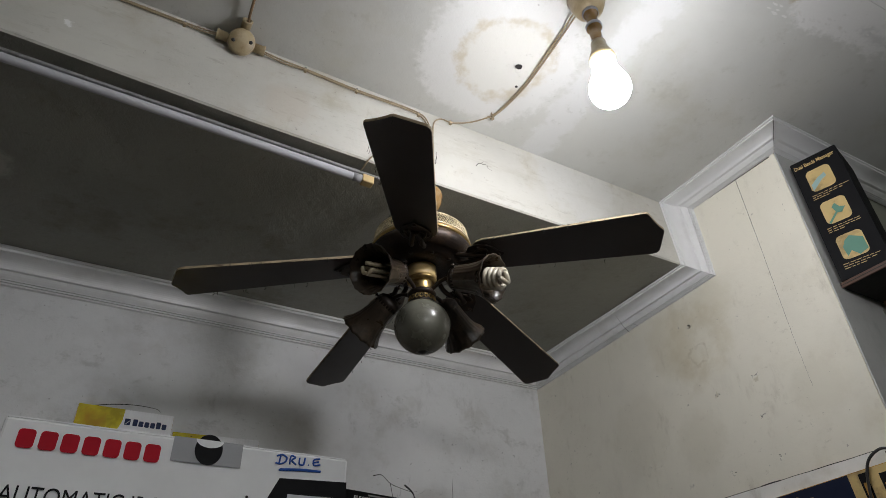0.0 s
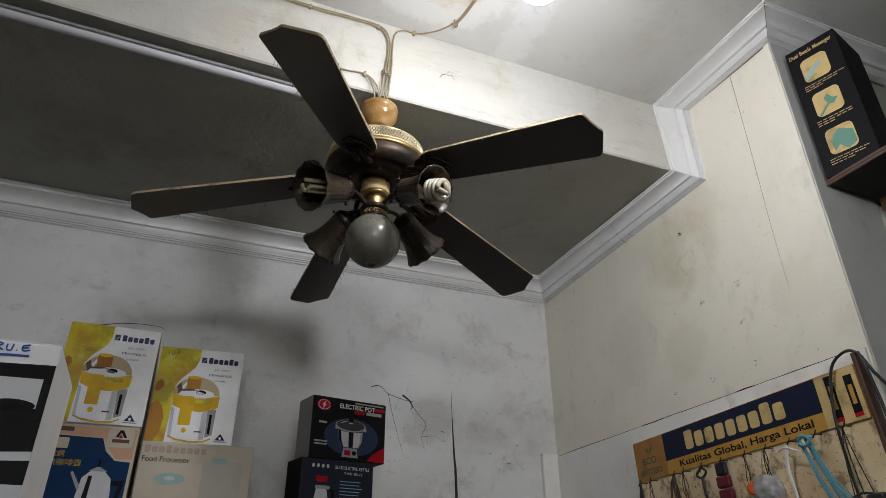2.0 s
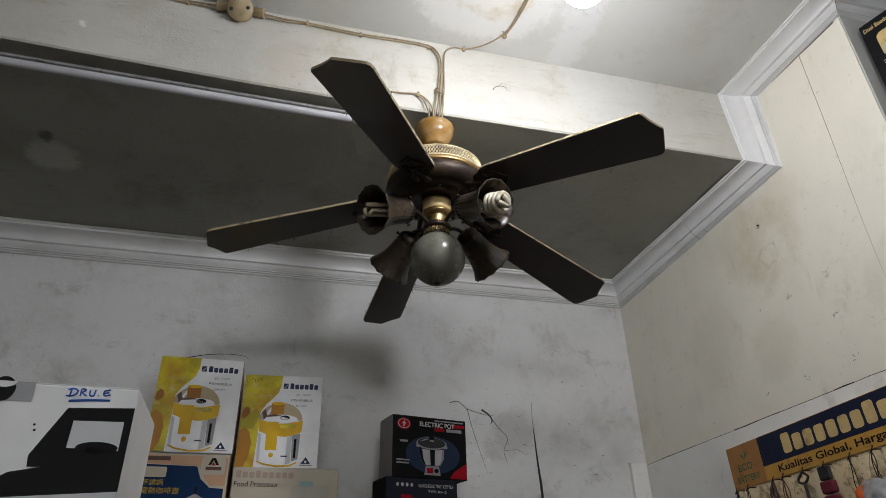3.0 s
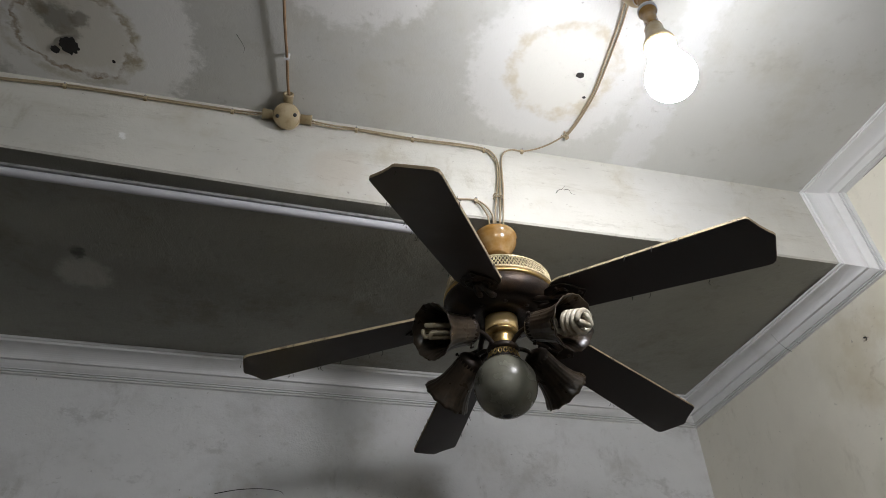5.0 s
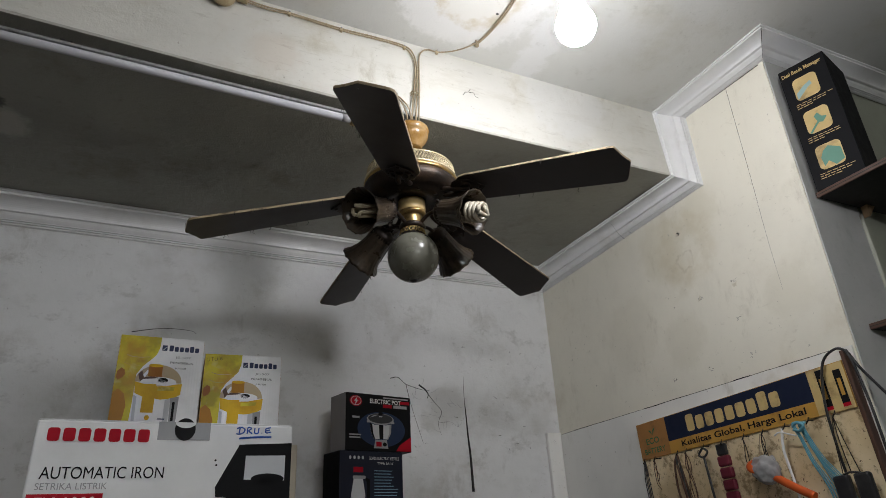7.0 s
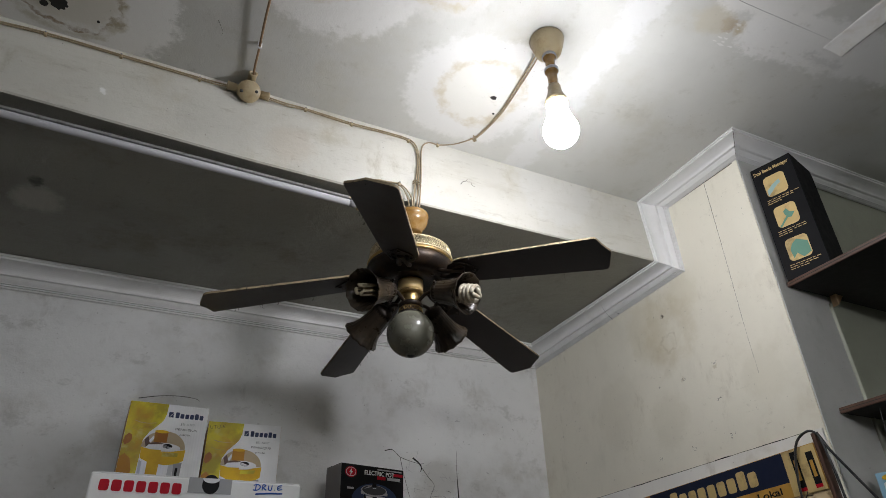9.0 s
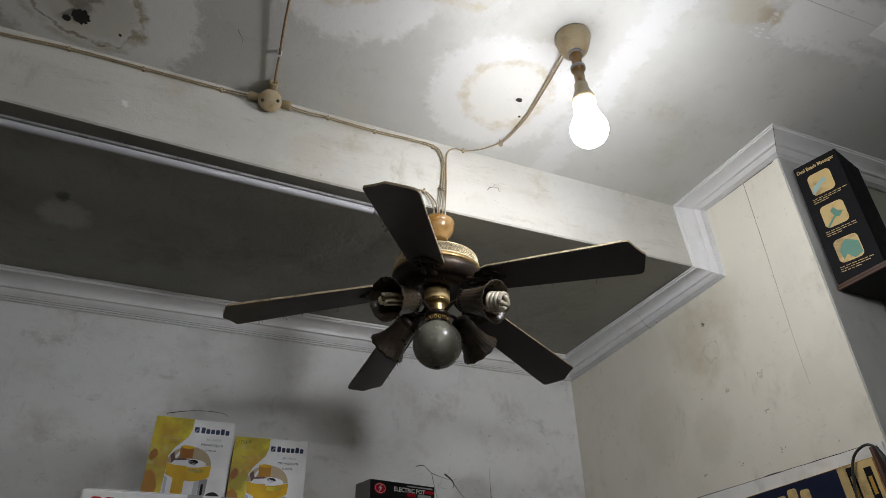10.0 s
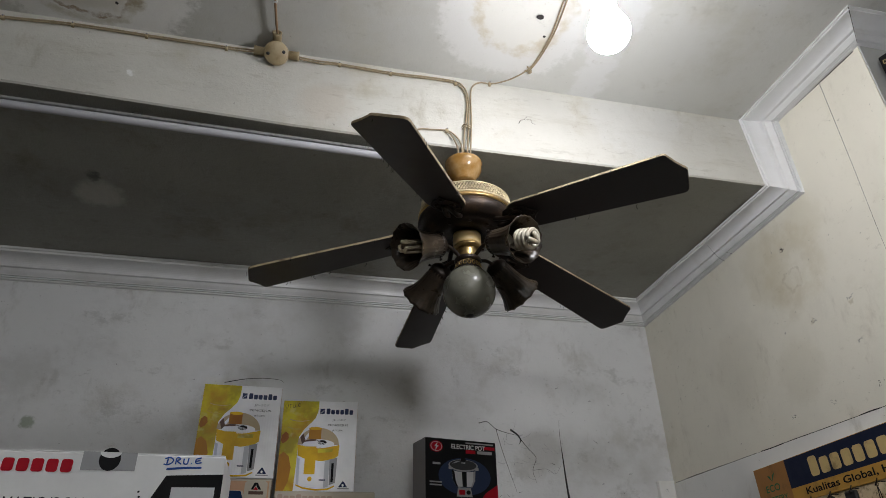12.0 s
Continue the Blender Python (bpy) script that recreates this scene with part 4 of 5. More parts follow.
for pts in ([(0.1572, 0.0042), (0.1566, 0.0090)], [(0.1546, 0.0046), (0.1582, 0.0034), (0.1615, 0.0050), (0.1606, 0.0078), (0.1572, 0.0094), (0.1542, 0.0090)], [(0.1638, 0.0090), (0.1643, 0.0036), (0.1674, 0.0042), (0.1650, 0.0063), (0.1682, 0.0088)], [(0.1702, 0.0040), (0.1704, 0.0080), (0.1732, 0.0082), (0.1740, 0.0036)], [(0.1764, 0.0079), (0.1769, 0.0081)], [(0.1845, 0.0030), (0.1803, 0.0043), (0.1806, 0.0077), (0.1850, 0.0070)], [(0.1803, 0.0060), (0.1838, 0.0052)], [(0.1575, 0.0128), (0.171, 0.0115), (0.1855, 0.0112)], [(0.1570, 0.0134), (0.171, 0.0122), (0.1855, 0.0116)]):
    part("pen_stroke", tube([(x, -0.0008, IH - z) for x, z in pts], 0.0006, 5, 5), k_pen, iron, "blue handwritten scribble")
for x, z in ((0.1385, 0.032), (0.1395, 0.036)):
    part("mark", flat(oval(x, IH - z, 0.0009, 0.0009), -0.001), k_black, iron)


def juicer_box(m, turn_label):
    W, H = 0.207, 0.243
    ob = carton(m, W, 0.20, H, j_white, turn_label, j_amber)
    U = lambda pts: [(W * a, H * b) for a, b in pts]
    prints(ob, H, [("yellow_field", U([(0.004, 0.004), (0.475, 0.004), (0.47, 0.12), (0.44, 0.2), (0.37, 0.27), (0.30, 0.33), (0.24, 0.42), (0.235, 0.7), (0.22, 0.996), (0.004, 0.996)]), 1, j_lemon, "yellow juice picture"),
        ("amber_splash", U([(0.02, 0.40), (0.06, 0.36), (0.10, 0.38), (0.11, 0.43), (0.08, 0.47), (0.035, 0.49), (0.012, 0.46)]), 3, j_amber, ""), ("orange_flesh", U([(0.006, 0.62), (0.06, 0.58), (0.13, 0.63), (0.17, 0.75), (0.15, 0.9), (0.10, 0.994), (0.006, 0.994)]), 2, ink("orange_flesh_print", (0.46, 0.20, 0.003)), ""),
        ("glass_line", U([(0.10, 0.215), (0.17, 0.232), (0.27, 0.236), (0.36, 0.226), (0.36, 0.231), (0.27, 0.243), (0.17, 0.240), (0.10, 0.222)]), 3, k_cream, ""), ("glass_edge", U([(0.08, 0.30), (0.16, 0.325), (0.26, 0.325), (0.26, 0.332), (0.16, 0.333), (0.08, 0.308)]), 3, k_lemon, ""),
        ("jug_dome", U(oval(0.50, 0.50, 0.27, 0.19, 180, 360)), 3, ink("clear_lid_print", (0.46, 0.36, 0.22)), "amber transparent juicer lid"), ("dome_rim", U(oval(0.50, 0.49, 0.21, 0.05)), 4, j_white, ""), ("dark_disc", U(oval(0.55, 0.475, 0.06, 0.026)), 5, k_black, ""), ("rim_shade", U(oval(0.42, 0.47, 0.10, 0.03, 180, 330)), 5, k_brown, ""), ("lid_clip", U([(0.26, 0.42), (0.3, 0.38), (0.33, 0.46), (0.29, 0.5)]), 5, k_brown, ""), ("feed_tube", U(rect(0.37, 0.53, 0.32, 0.44)), 5, j_amber, ""), ("feed_cap", U(oval(0.45, 0.32, 0.085, 0.018)), 6, j_yellow, ""),
        ("jug_base", U([(0.24, 0.60), (0.76, 0.62), (0.74, 0.93), (0.66, 0.962), (0.5, 0.97), (0.34, 0.95), (0.25, 0.92)]), 3, j_white, "white juicer body picture"), ("base_ring", U([(0.25, 0.925), (0.34, 0.955), (0.5, 0.975), (0.66, 0.967), (0.74, 0.935), (0.74, 0.95), (0.66, 0.985), (0.5, 0.992), (0.34, 0.973), (0.25, 0.94)]), 4, j_yellow, ""),
        ("yellow_bowl", U([(0.235, 0.50), (0.40, 0.53), (0.6, 0.53), (0.78, 0.5), (0.77, 0.62), (0.7, 0.66), (0.55, 0.68), (0.35, 0.66), (0.245, 0.62)]), 4, j_yellow, "yellow juicer bowl picture"), ("front_tab", U(rect(0.34, 0.48, 0.52, 0.82)), 5, j_yellow, ""), ("knob", U(oval(0.42, 0.87, 0.028, 0.026)), 5, j_yellow, ""),
        ("body_shade", U([(0.6, 0.68), (0.66, 0.66), (0.66, 0.95), (0.6, 0.965)]), 4, k_silver, ""), ("body_edge", U([(0.24, 0.64), (0.275, 0.655), (0.285, 0.935), (0.25, 0.92)]), 4, k_silver, ""), ("bowl_light", U([(0.5, 0.55), (0.7, 0.54), (0.69, 0.58), (0.5, 0.59)]), 5, j_lemon, ""), ("dome_light", U([(0.31, 0.43), (0.36, 0.37), (0.38, 0.39), (0.34, 0.45)]), 4, j_white, ""), ("white_blade", U([(0.36, 0.5), (0.47, 0.45), (0.62, 0.49), (0.5, 0.52)]), 5, j_white, ""), ("gauge_panel", U([(0.66, 0.66), (0.76, 0.64), (0.75, 0.91), (0.67, 0.935)]), 5, k_grey, ""), ("gauge_slot", U(rect(0.69, 0.72, 0.7, 0.9)), 6, k_black, ""),
        ("brand_mark", U([(0.495, 0.09), (0.555, 0.09), (0.555, 0.15), (0.495, 0.15)]), 2, k_navy, "blue brand mark"), ("mark_slash", U([(0.505, 0.14), (0.55, 0.1), (0.55, 0.108), (0.513, 0.143)]), 3, k_silver, ""),
        ("triangle", U([(0.85, 0.885), (0.91, 0.955), (0.79, 0.955)]), 2, k_navy, ""), ("triangle_drop", U(oval(0.85, 0.935, 0.014, 0.014)), 3, j_white, ""), ("small_bar", U(rect(0.78, 0.93, 0.963, 0.975)), 2, k_grey, ""), ("small_mark", U(rect(0.54, 0.62, 0.875, 0.887)), 6, k_navy, "")])
    brand(ob, H, 0.58 * W, 0.95 * W, 0.086 * H, 0.152 * H, 6, k_navy, 2, "blue brand block", (0, 4))
    lettering("JE-507", 0.19 * W, 0.03 * H, 0.66 * W, H * (1 - 0.235), -0.0016, ob, k_grey)
    lettering("PENGEJUS", 0.27 * W, 0.03 * H, 0.61 * W, H * (1 - 0.295), -0.0016, ob, k_black)
    lettering("JUICER", 0.14 * W, 0.022 * H, 0.67 * W, H * (1 - 0.35), -0.0016, ob, k_black)
    return ob


SH = 1.78
shelf = thing("wall_shelf", pose(0.45, YB, SH), "plain wooden wall shelf carrying appliance boxes", "shelf")
part("board", box(-0.75, 0.72, -0.36, -0.001, -0.02, 0, 0.002), m_wood, shelf)
for x in (-0.55, 0.0, 0.55):
    part("bracket", plate([(0, 0), (0.28, 0), (0.28, 0.012), (0.03, 0.2), (0, 0.2)], 0.012), m_black, shelf, "", pose(x, -0.001, -0.0205) @ pose(0, 0, 0, 0, 0, -90) @ pose(0, 0, 0, -90, 0, 0))
a = juicer_box(pose(0.083, 1.688, 2.038, 0, 0, 1.2), "yellow and white juicer carton, shiny, beside its twin")
j2 = juicer_box(pose(0.297, 1.722, 2.011, 0, 0, -4.0), "yellow and white juicer carton with ink scrawl on its corner")
tagged(a, group="juicer cartons"), tagged(j2, group="juicer cartons")
for pts in ([(0.006, 0.013), (0.007, 0.021), (0.012, 0.021), (0.013, 0.012)], [(0.016, 0.012), (0.023, 0.011)], [(0.0195, 0.012), (0.020, 0.021)], [(0.026, 0.012), (0.027, 0.020), (0.032, 0.019), (0.033, 0.010)], [(0.0365, 0.017), (0.037, 0.0175)], [(0.046, 0.008), (0.041, 0.010), (0.041, 0.017), (0.047, 0.016)], [(0.041, 0.0135), (0.046, 0.012)]):
    part("pen_stroke", tube([(x, -0.0012, 0.243 - z) for x, z in pts], 0.0005, 5, 4), k_black, j2)

# coffee pot box and food processor box under them
CW, CH = 0.205, 2.0372 - SH
cof = carton(pose(0.082, 1.692, SH, 0, 0, 0.5), CW, 0.21, CH, k_offwhite, "cream, peach and blue coffee pot carton under a juicer box", k_kraft)
prints(cof, CH, [("peach_band", [(0.004, 0.006), (0.2, 0.006), (0.2, 0.075), (0.165, 0.075), (0.145, 0.05), (0.135, 0.03), (0.004, 0.026)], 1, k_peach, ""), ("blue_field", [(0.006, 0.028), (0.13, 0.031), (0.142, 0.06), (0.165, 0.08), (0.198, 0.082), (0.198, 0.25), (0.006, 0.25)], 2, k_blue, "blue picture field"),
    ("brand_bar", rect(0.008, 0.066, 0.009, 0.019), 2, k_brown, "dark brand lettering block"), ("badge", rect(0.139, 0.196, 0.006, 0.05, 0.008), 2, k_offwhite, "white corner badge"), ("badge_mark", [(0.155, 0.027), (0.163, 0.01), (0.171, 0.01), (0.181, 0.027), (0.174, 0.027), (0.167, 0.016), (0.161, 0.027)], 3, k_black, ""), ("badge_drop", [(0.161, 0.028), (0.167, 0.019), (0.173, 0.028)], 4, k_red, ""), ("badge_bar", rect(0.15, 0.187, 0.031, 0.039), 3, k_brown, ""),
    ("pot_body", [(0.105, 0.12), (0.12, 0.105), (0.15, 0.105), (0.165, 0.12), (0.178, 0.22), (0.092, 0.22)], 3, k_silver, "steel coffee pot picture"), ("pot_lid", [(0.115, 0.105), (0.135, 0.094), (0.155, 0.105)], 4, k_grey, ""), ("pot_knob", rect(0.1325, 0.1375, 0.078, 0.096), 4, k_black, ""), ("pot_spout", [(0.102, 0.15), (0.08, 0.11), (0.084, 0.106), (0.106, 0.14)], 3, k_grey, ""), ("pot_handle", [(0.167, 0.125), (0.193, 0.122), (0.194, 0.132), (0.184, 0.18), (0.176, 0.18), (0.183, 0.135), (0.168, 0.136)], 3, k_black, ""), ("pot_shine", [(0.118, 0.115), (0.126, 0.115), (0.122, 0.215), (0.108, 0.215)], 5, k_black, ""), ("brand_glyphs", rect(0.012, 0.062, 0.034, 0.058, 0.004), 4, k_offwhite, "pale brand glyph block")])
lettering("不銹鋼", 0.046, 0.014, 0.012, CH - 0.077, -0.003, cof, k_yellow)
lettering("電熱咖啡壺", 0.085, 0.015, 0.012, CH - 0.096, -0.003, cof, k_yellow)
FW, FH = 0.262, 2.0102 - SH
foo = carton(pose(0.297, 1.706, SH, 0, 0, -0.5), FW, 0.22, FH, k_offwhite, "faded cream food processor carton under a juicer box", k_kraft)
prints(foo, FH, [("disc_picture", oval(0.075, 0.085, 0.034, 0.013), 1, k_mint, "pale blade disc picture"), ("disc_hub", oval(0.075, 0.084, 0.012, 0.005), 2, k_silver, ""), ("jar_picture", rect(0.145, 0.24, 0.04, 0.15, 0.01), 1, ink("faded_print", (0.47, 0.44, 0.37)), "faded processor picture"), ("jar_lid", rect(0.165, 0.2, 0.032, 0.045, 0.004), 2, k_mint, "")])
brand(foo, FH, 0.008, 0.152, 0.008, 0.026, 9, ink("faded_pink", (0.44, 0.33, 0.26)), 1, "faded brand block", (0, 3))
lettering("Food Processor", 0.108, 0.0125, 0.006, FH - 0.047, -0.0016, foo, k_black)

# electric pot on kettle box
KH = 2.0025 - SH
ket = carton(pose(0.690, 1.742, SH, 0, 0, 12.0), 0.216, 0.10, KH, ink("midnight_card", (0.006, 0.009, 0.024), 0.5), "dark blue glass kettle carton under another box", k_black)
lettering("GLASS ELECTRIC KETTLE", 0.106, 0.0085, 0.096, KH - 0.024, -0.0016, ket, k_white)
lettering("TYPE: BR-15", 0.056, 0.006, 0.125, KH - 0.037, -0.0016, ket, k_white)
for k in range(4):
    part("symbol", flat(oval(0.034 + 0.014 * k, KH - 0.019, 0.004, 0.005), -0.0014), k_silver, ket)
prints(ket, KH, [("brand_bar", rect(0.045, 0.077, 0.045, 0.06), 2, k_red, "red brand lettering block"), ("kettle_body", [(0.046, 0.078), (0.076, 0.076), (0.084, 0.12), (0.084, 0.17), (0.04, 0.17), (0.038, 0.12)], 2, k_silver, "glass kettle picture"), ("kettle_lid", rect(0.043, 0.085, 0.069, 0.078, 0.003), 3, k_grey, ""), ("kettle_handle", [(0.082, 0.072), (0.1, 0.08), (0.1, 0.15), (0.086, 0.16), (0.09, 0.14), (0.09, 0.09)], 2, k_black, "")])
bars(ket, 0.115, 0.20, KH - 0.056, 11, 0.0085, 0.0019, k_sky, 2, 4)
EH = 0.168
ep = carton(pose(0.706, 1.742, 2.0030, 0, 0, 12.4), 0.233, 0.094, EH, k_black, "black electric pot carton with red corner print", k_grey)
prints(ep, EH, [("blue_glow", oval(0.125, 0.104, 0.085, 0.052), 1, ink("glow_print", (0.012, 0.028, 0.075), 0.55), "dark blue halo"), ("badge", oval(0.034, 0.024, 0.021, 0.016), 2, k_red, "round red badge"), ("badge_ring", oval(0.034, 0.024, 0.018, 0.0135), 3, k_silver, ""), ("badge_core", oval(0.034, 0.024, 0.0165, 0.0122), 4, k_red, ""), ("badge_bolt", [(0.030, 0.036), (0.033, 0.025), (0.027, 0.025), (0.038, 0.012), (0.035, 0.022), (0.041, 0.022)], 5, k_silver, ""),
    ("red_flash", rect(0.190, 0.228, 0.015, 0.024), 2, k_red, ""), ("red_block", rect(0.130, 0.162, 0.0285, 0.0385), 2, k_red, ""), ("glyph_bar", rect(0.168, 0.218, 0.029, 0.038), 2, k_grey, "grey glyph bar"), ("corner_flash", [(0.232, 0.122), (0.232, 0.166), (0.176, 0.166), (0.19, 0.148)], 2, k_red, "red corner flash"),
    ("pot_rim", oval(0.12, 0.074, 0.048, 0.017), 3, k_grey, "steel pot picture"), ("pot_lid", oval(0.12, 0.0725, 0.044, 0.0145), 4, ink("smoked_lid_print", (0.035, 0.036, 0.04)), ""), ("lid_shine", [(0.082, 0.071), (0.098, 0.0625), (0.112, 0.061), (0.1, 0.066)], 5, k_grey, ""), ("lid_knob", rect(0.112, 0.128, 0.053, 0.063, 0.003), 6, k_black, ""), ("knob_shine", rect(0.114, 0.126, 0.0655, 0.068), 6, k_silver, ""),
    ("pot_body", [(0.082, 0.088), (0.1, 0.0915), (0.14, 0.0915), (0.159, 0.088), (0.157, 0.115), (0.147, 0.133), (0.096, 0.133), (0.085, 0.115)], 4, k_silver, ""), ("pot_shade", [(0.114, 0.0915), (0.130, 0.0915), (0.129, 0.133), (0.116, 0.133)], 5, k_black, ""), ("pot_shade", [(0.082, 0.088), (0.09, 0.09), (0.094, 0.118), (0.101, 0.133), (0.096, 0.133), (0.085, 0.115)], 5, k_black, ""), ("pot_shade", [(0.152, 0.09), (0.159, 0.088), (0.157, 0.115), (0.147, 0.133), (0.143, 0.133), (0.151, 0.115)], 5, k_grey, ""), ("ear", rect(0.072, 0.083, 0.078, 0.086, 0.002), 4, k_grey, ""), ("ear", rect(0.158, 0.17, 0.078, 0.086, 0.002), 4, k_grey, ""),
    ("pot_foot", [(0.101, 0.135), (0.142, 0.135), (0.147, 0.160), (0.096, 0.160)], 4, k_grey, ""), ("pot_panel", rect(0.104, 0.123, 0.141, 0.155), 5, k_red, ""), ("pot_dial", oval(0.134, 0.148, 0.007, 0.006), 6, k_black, "")])
lettering("ELECTRIC POT", 0.112, 0.0135, 0.083, EH - 0.0275, -0.002, ep, k_white, bold=0.02)
bars(ep, 0.012, 0.06, EH - 0.125, 2, 0.008, 0.004, k_grey, 3, 9)
bars(ep, 0.022, 0.05, EH - 0.075, 1, 0.008, 0.006, k_grey, 3, 5)
bars(ep, 0.13, 0.225, EH - 0.0105, 1, 0.008, 0.004, k_grey, 3, 2)

# ---- shelves in the recess, with the massager box ----
def recess_shelf(z, x, label):
    ob = thing("recess_shelf", pose(x, YR, z), label, "shelf", "recess shelves")
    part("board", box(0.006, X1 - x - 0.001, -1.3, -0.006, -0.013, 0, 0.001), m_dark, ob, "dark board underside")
    part("front_edge", box(0, 0.0055, -1.3, -0.006, -0.014, 0.0005, 0.001), m_wood, ob, "reddish brown edging")
    part("edge_line", box(-0.0008, 0.0, -1.3, -0.006, -0.0075, -0.006), m_dark, ob)
    return ob


s1 = recess_shelf(2.524, 1.668, "dark wooden recess shelf carrying a massager box")
part("bracket", plate([(0, 0), (0.035, 0), (0, 0.035)], 0.018, 0.001), m_ply, s1, "small wooden corner block", pose(0.165, -0.012, -0.0135, -90, 0, 0))
recess_shelf(2.172, 1.705, "dark wooden recess shelf below the other")
MW, MH = 0.120, 0.384
mas = carton(pose(1.664, 0.772, 2.5245, 0, 0, -75.0), MW, 0.150, MH, k_black, "black massager carton with three tan pictures")
lettering("Dual Beads Massager", MW * 0.86, 0.016, MW * 0.06, MH - 0.032, -0.0016, mas, k_cream, bold=0.02)
for i, v in enumerate((0.046, 0.155, 0.265)):
    part("picture", flat(rect(0.026, 0.088, MH - v - 0.07, MH - v, 0.013), -0.001), k_cream, mas, "tan rounded picture")
    for k in range(3):
        x = 0.02
        rnd = random.Random(10 * i + k)
        while x < (0.1, 0.09, 0.06)[k]:
            ln = rnd.uniform(0.006, 0.014)
            part("text_bar", flat(rect(x, x + ln, MH - v - 0.080 - 0.0062 * k, MH - v - 0.0782 - 0.0062 * k), -0.001), k_cream, mas)
            x += ln + 0.003
part("shape", flat([(0.03, MH - 0.111), (0.06, MH - 0.086), (0.072, MH - 0.081), (0.07, MH - 0.068), (0.05, MH - 0.076), (0.03, MH - 0.091)], -0.0014), k_mint, mas, "pale green massager picture")
part("shape", flat([(0.03, MH - 0.220), (0.055, MH - 0.195), (0.05, MH - 0.178), (0.06, MH - 0.170), (0.068, MH - 0.185), (0.08, MH - 0.190), (0.068, MH - 0.203), (0.058, MH - 0.200), (0.034, MH - 0.224)], -0.0014), k_teal, mas, "teal massager picture")
part("shape", flat([(0.038, MH - 0.327), (0.035, MH - 0.300), (0.044, MH - 0.283), (0.058, MH - 0.273), (0.085, MH - 0.290), (0.086, MH - 0.325), (0.064, MH - 0.333), (0.05, MH - 0.315)], -0.0014), k_teal, mas, "teal massager picture")
blis = thing("blister_pack", pose(1.70, 0.745, 1.845, 0, 0, -80), "pale blue carded blister pack hanging by the shelf", "package")
part("card", box(0, 0.1, 0, 0.0015, 0, 0.16), k_sky, blis)
part("yellow_tag", flat(oval(0.03, 0.148, 0.018, 0.007), -0.001), k_yellow, blis)
part("white_field", flat(rect(0.012, 0.045, 0.05, 0.138, 0.005), -0.0008), k_white, blis)
part("brown_toy", box(0.028, 0.06, -0.02, -0.001, 0.06, 0.098, 0.006), k_brown, blis, "brown moulded item")
part("pink_field", flat(rect(0.008, 0.095, 0.006, 0.036, 0.004), -0.0008), k_peach, blis)
part("hang_cord", tube([(0.05, 0.004, 0.158), (0.052, 0.01, 0.24), (0.055, 0.02, 0.3064)], 0.001, 6), m_black, blis)

# ---- display board with battery sign on the cream wall ----
BX, BY, BZ = 1.604, 1.524, 2.054
board = thing("display_board", pose(BX, BY, BZ, 0, 0, -90) @ pose(0, 0, 0, 0, -2.4, 0), "stained cream display board with a battery sign and hooks", "display board")
n = Nodes("stained_board")
c = n.mix(n.step(n.noise(9, 6), 0.35, 0.7), (0.80, 0.66, 0.43), (0.64, 0.49, 0.28))
c = n.mix(n.math("MULTIPLY", n.step(n.noise(24, 7, rough=0.72), 0.5, 0.64), 0.85), c, (0.24, 0.15, 0.065))
c = n.mix(n.step(n.noise(90, 5, rough=0.7), 0.6, 0.68), c, (0.12, 0.07, 0.03))
m_board = n.done(c, 0.55)
SL, SHT = 0.717, 0.107
part("backing", box(-0.003, SL + 0.003, 0.002, 0.0205, -0.62, 0.0, 0.0015), m_board, board, "stained cream board")
part("sign_plate", box(0, SL, -0.0015, 0.0018, -SHT, 0.001, 0.0005), k_tan, board, "tan printed sign strip")
part("brand_field", flat(rect(0.128, 0.622, -0.072, -0.0005), -0.0019), ink("sign_navy", (0.005, 0.010, 0.032), 0.6), board, "dark blue field")
part("slogan_field", flat(rect(0.128, 0.622, -SHT, -0.072), -0.0019), k_tan, board)
part("eco_field", flat(rect(0.001, 0.128, -SHT, -0.0005), -0.0019), k_orange, board, "rusty orange field")
part("battery_field", flat(rect(0.622, SL - 0.001, -SHT, -0.0005), -0.0019), k_cream, board)
brand(board, 0.0, 0.212, 0.540, 0.013, 0.060, 9, k_cream, 5, "pale gold brand block", (0, 7))
lettering("Kualitas Global, Harga Lokal", 0.415, 0.022, 0.178, -0.1005, -0.0026, board, k_black, bold=0.018)
lettering("ECO", 0.056, 0.018, 0.034, -0.066, -0.0026, board, k_green, bold=0.015)
lettering("BATTERY", 0.090, 0.016, 0.020, -0.094, -0.0026, board, k_green, bold=0.015)
part("leaf", flat([(0.066, -0.042), (0.050, -0.024), (0.060, -0.026)], -0.0025), k_green, board)
part("leaf", flat([(0.066, -0.042), (0.082, -0.020), (0.070, -0.026)], -0.0025), k_green, board)
for x, y0 in ((0.645, -0.006), (0.688, -0.016)):
    part("battery_picture", flat(rect(x, x + 0.019, -0.092, y0), -0.0025), k_black, board, "dark battery picture")
    part("battery_label", flat(rect(x + 0.005, x + 0.014, -0.075, y0 - 0.02), -0.003), k_tan, board)
    part("battery_foot", flat(rect(x, x + 0.019, -0.1, -0.092), -0.0025), k_red, board)
part("top_batten", box(0.7195, 0.729, -0.003, 0.0205, -0.62, 0.022, 0.002), m_wood, board, "dark wooden edge strip")
HOOKS = [0.03, 0.075, 0.17, 0.205, 0.27, 0.335, 0.41, 0.47, 0.535, 0.60, 0.668]
for x in HOOKS:
    part("hook", tube([(x, 0.003, -0.112), (x, -0.018, -0.113), (x + 0.004, -0.032, -0.122), (x + 0.012, -0.034, -0.116), (x + 0.013, -0.03, -0.108)], 0.0014, 6), m_bronze, board, "rusty wire hook")


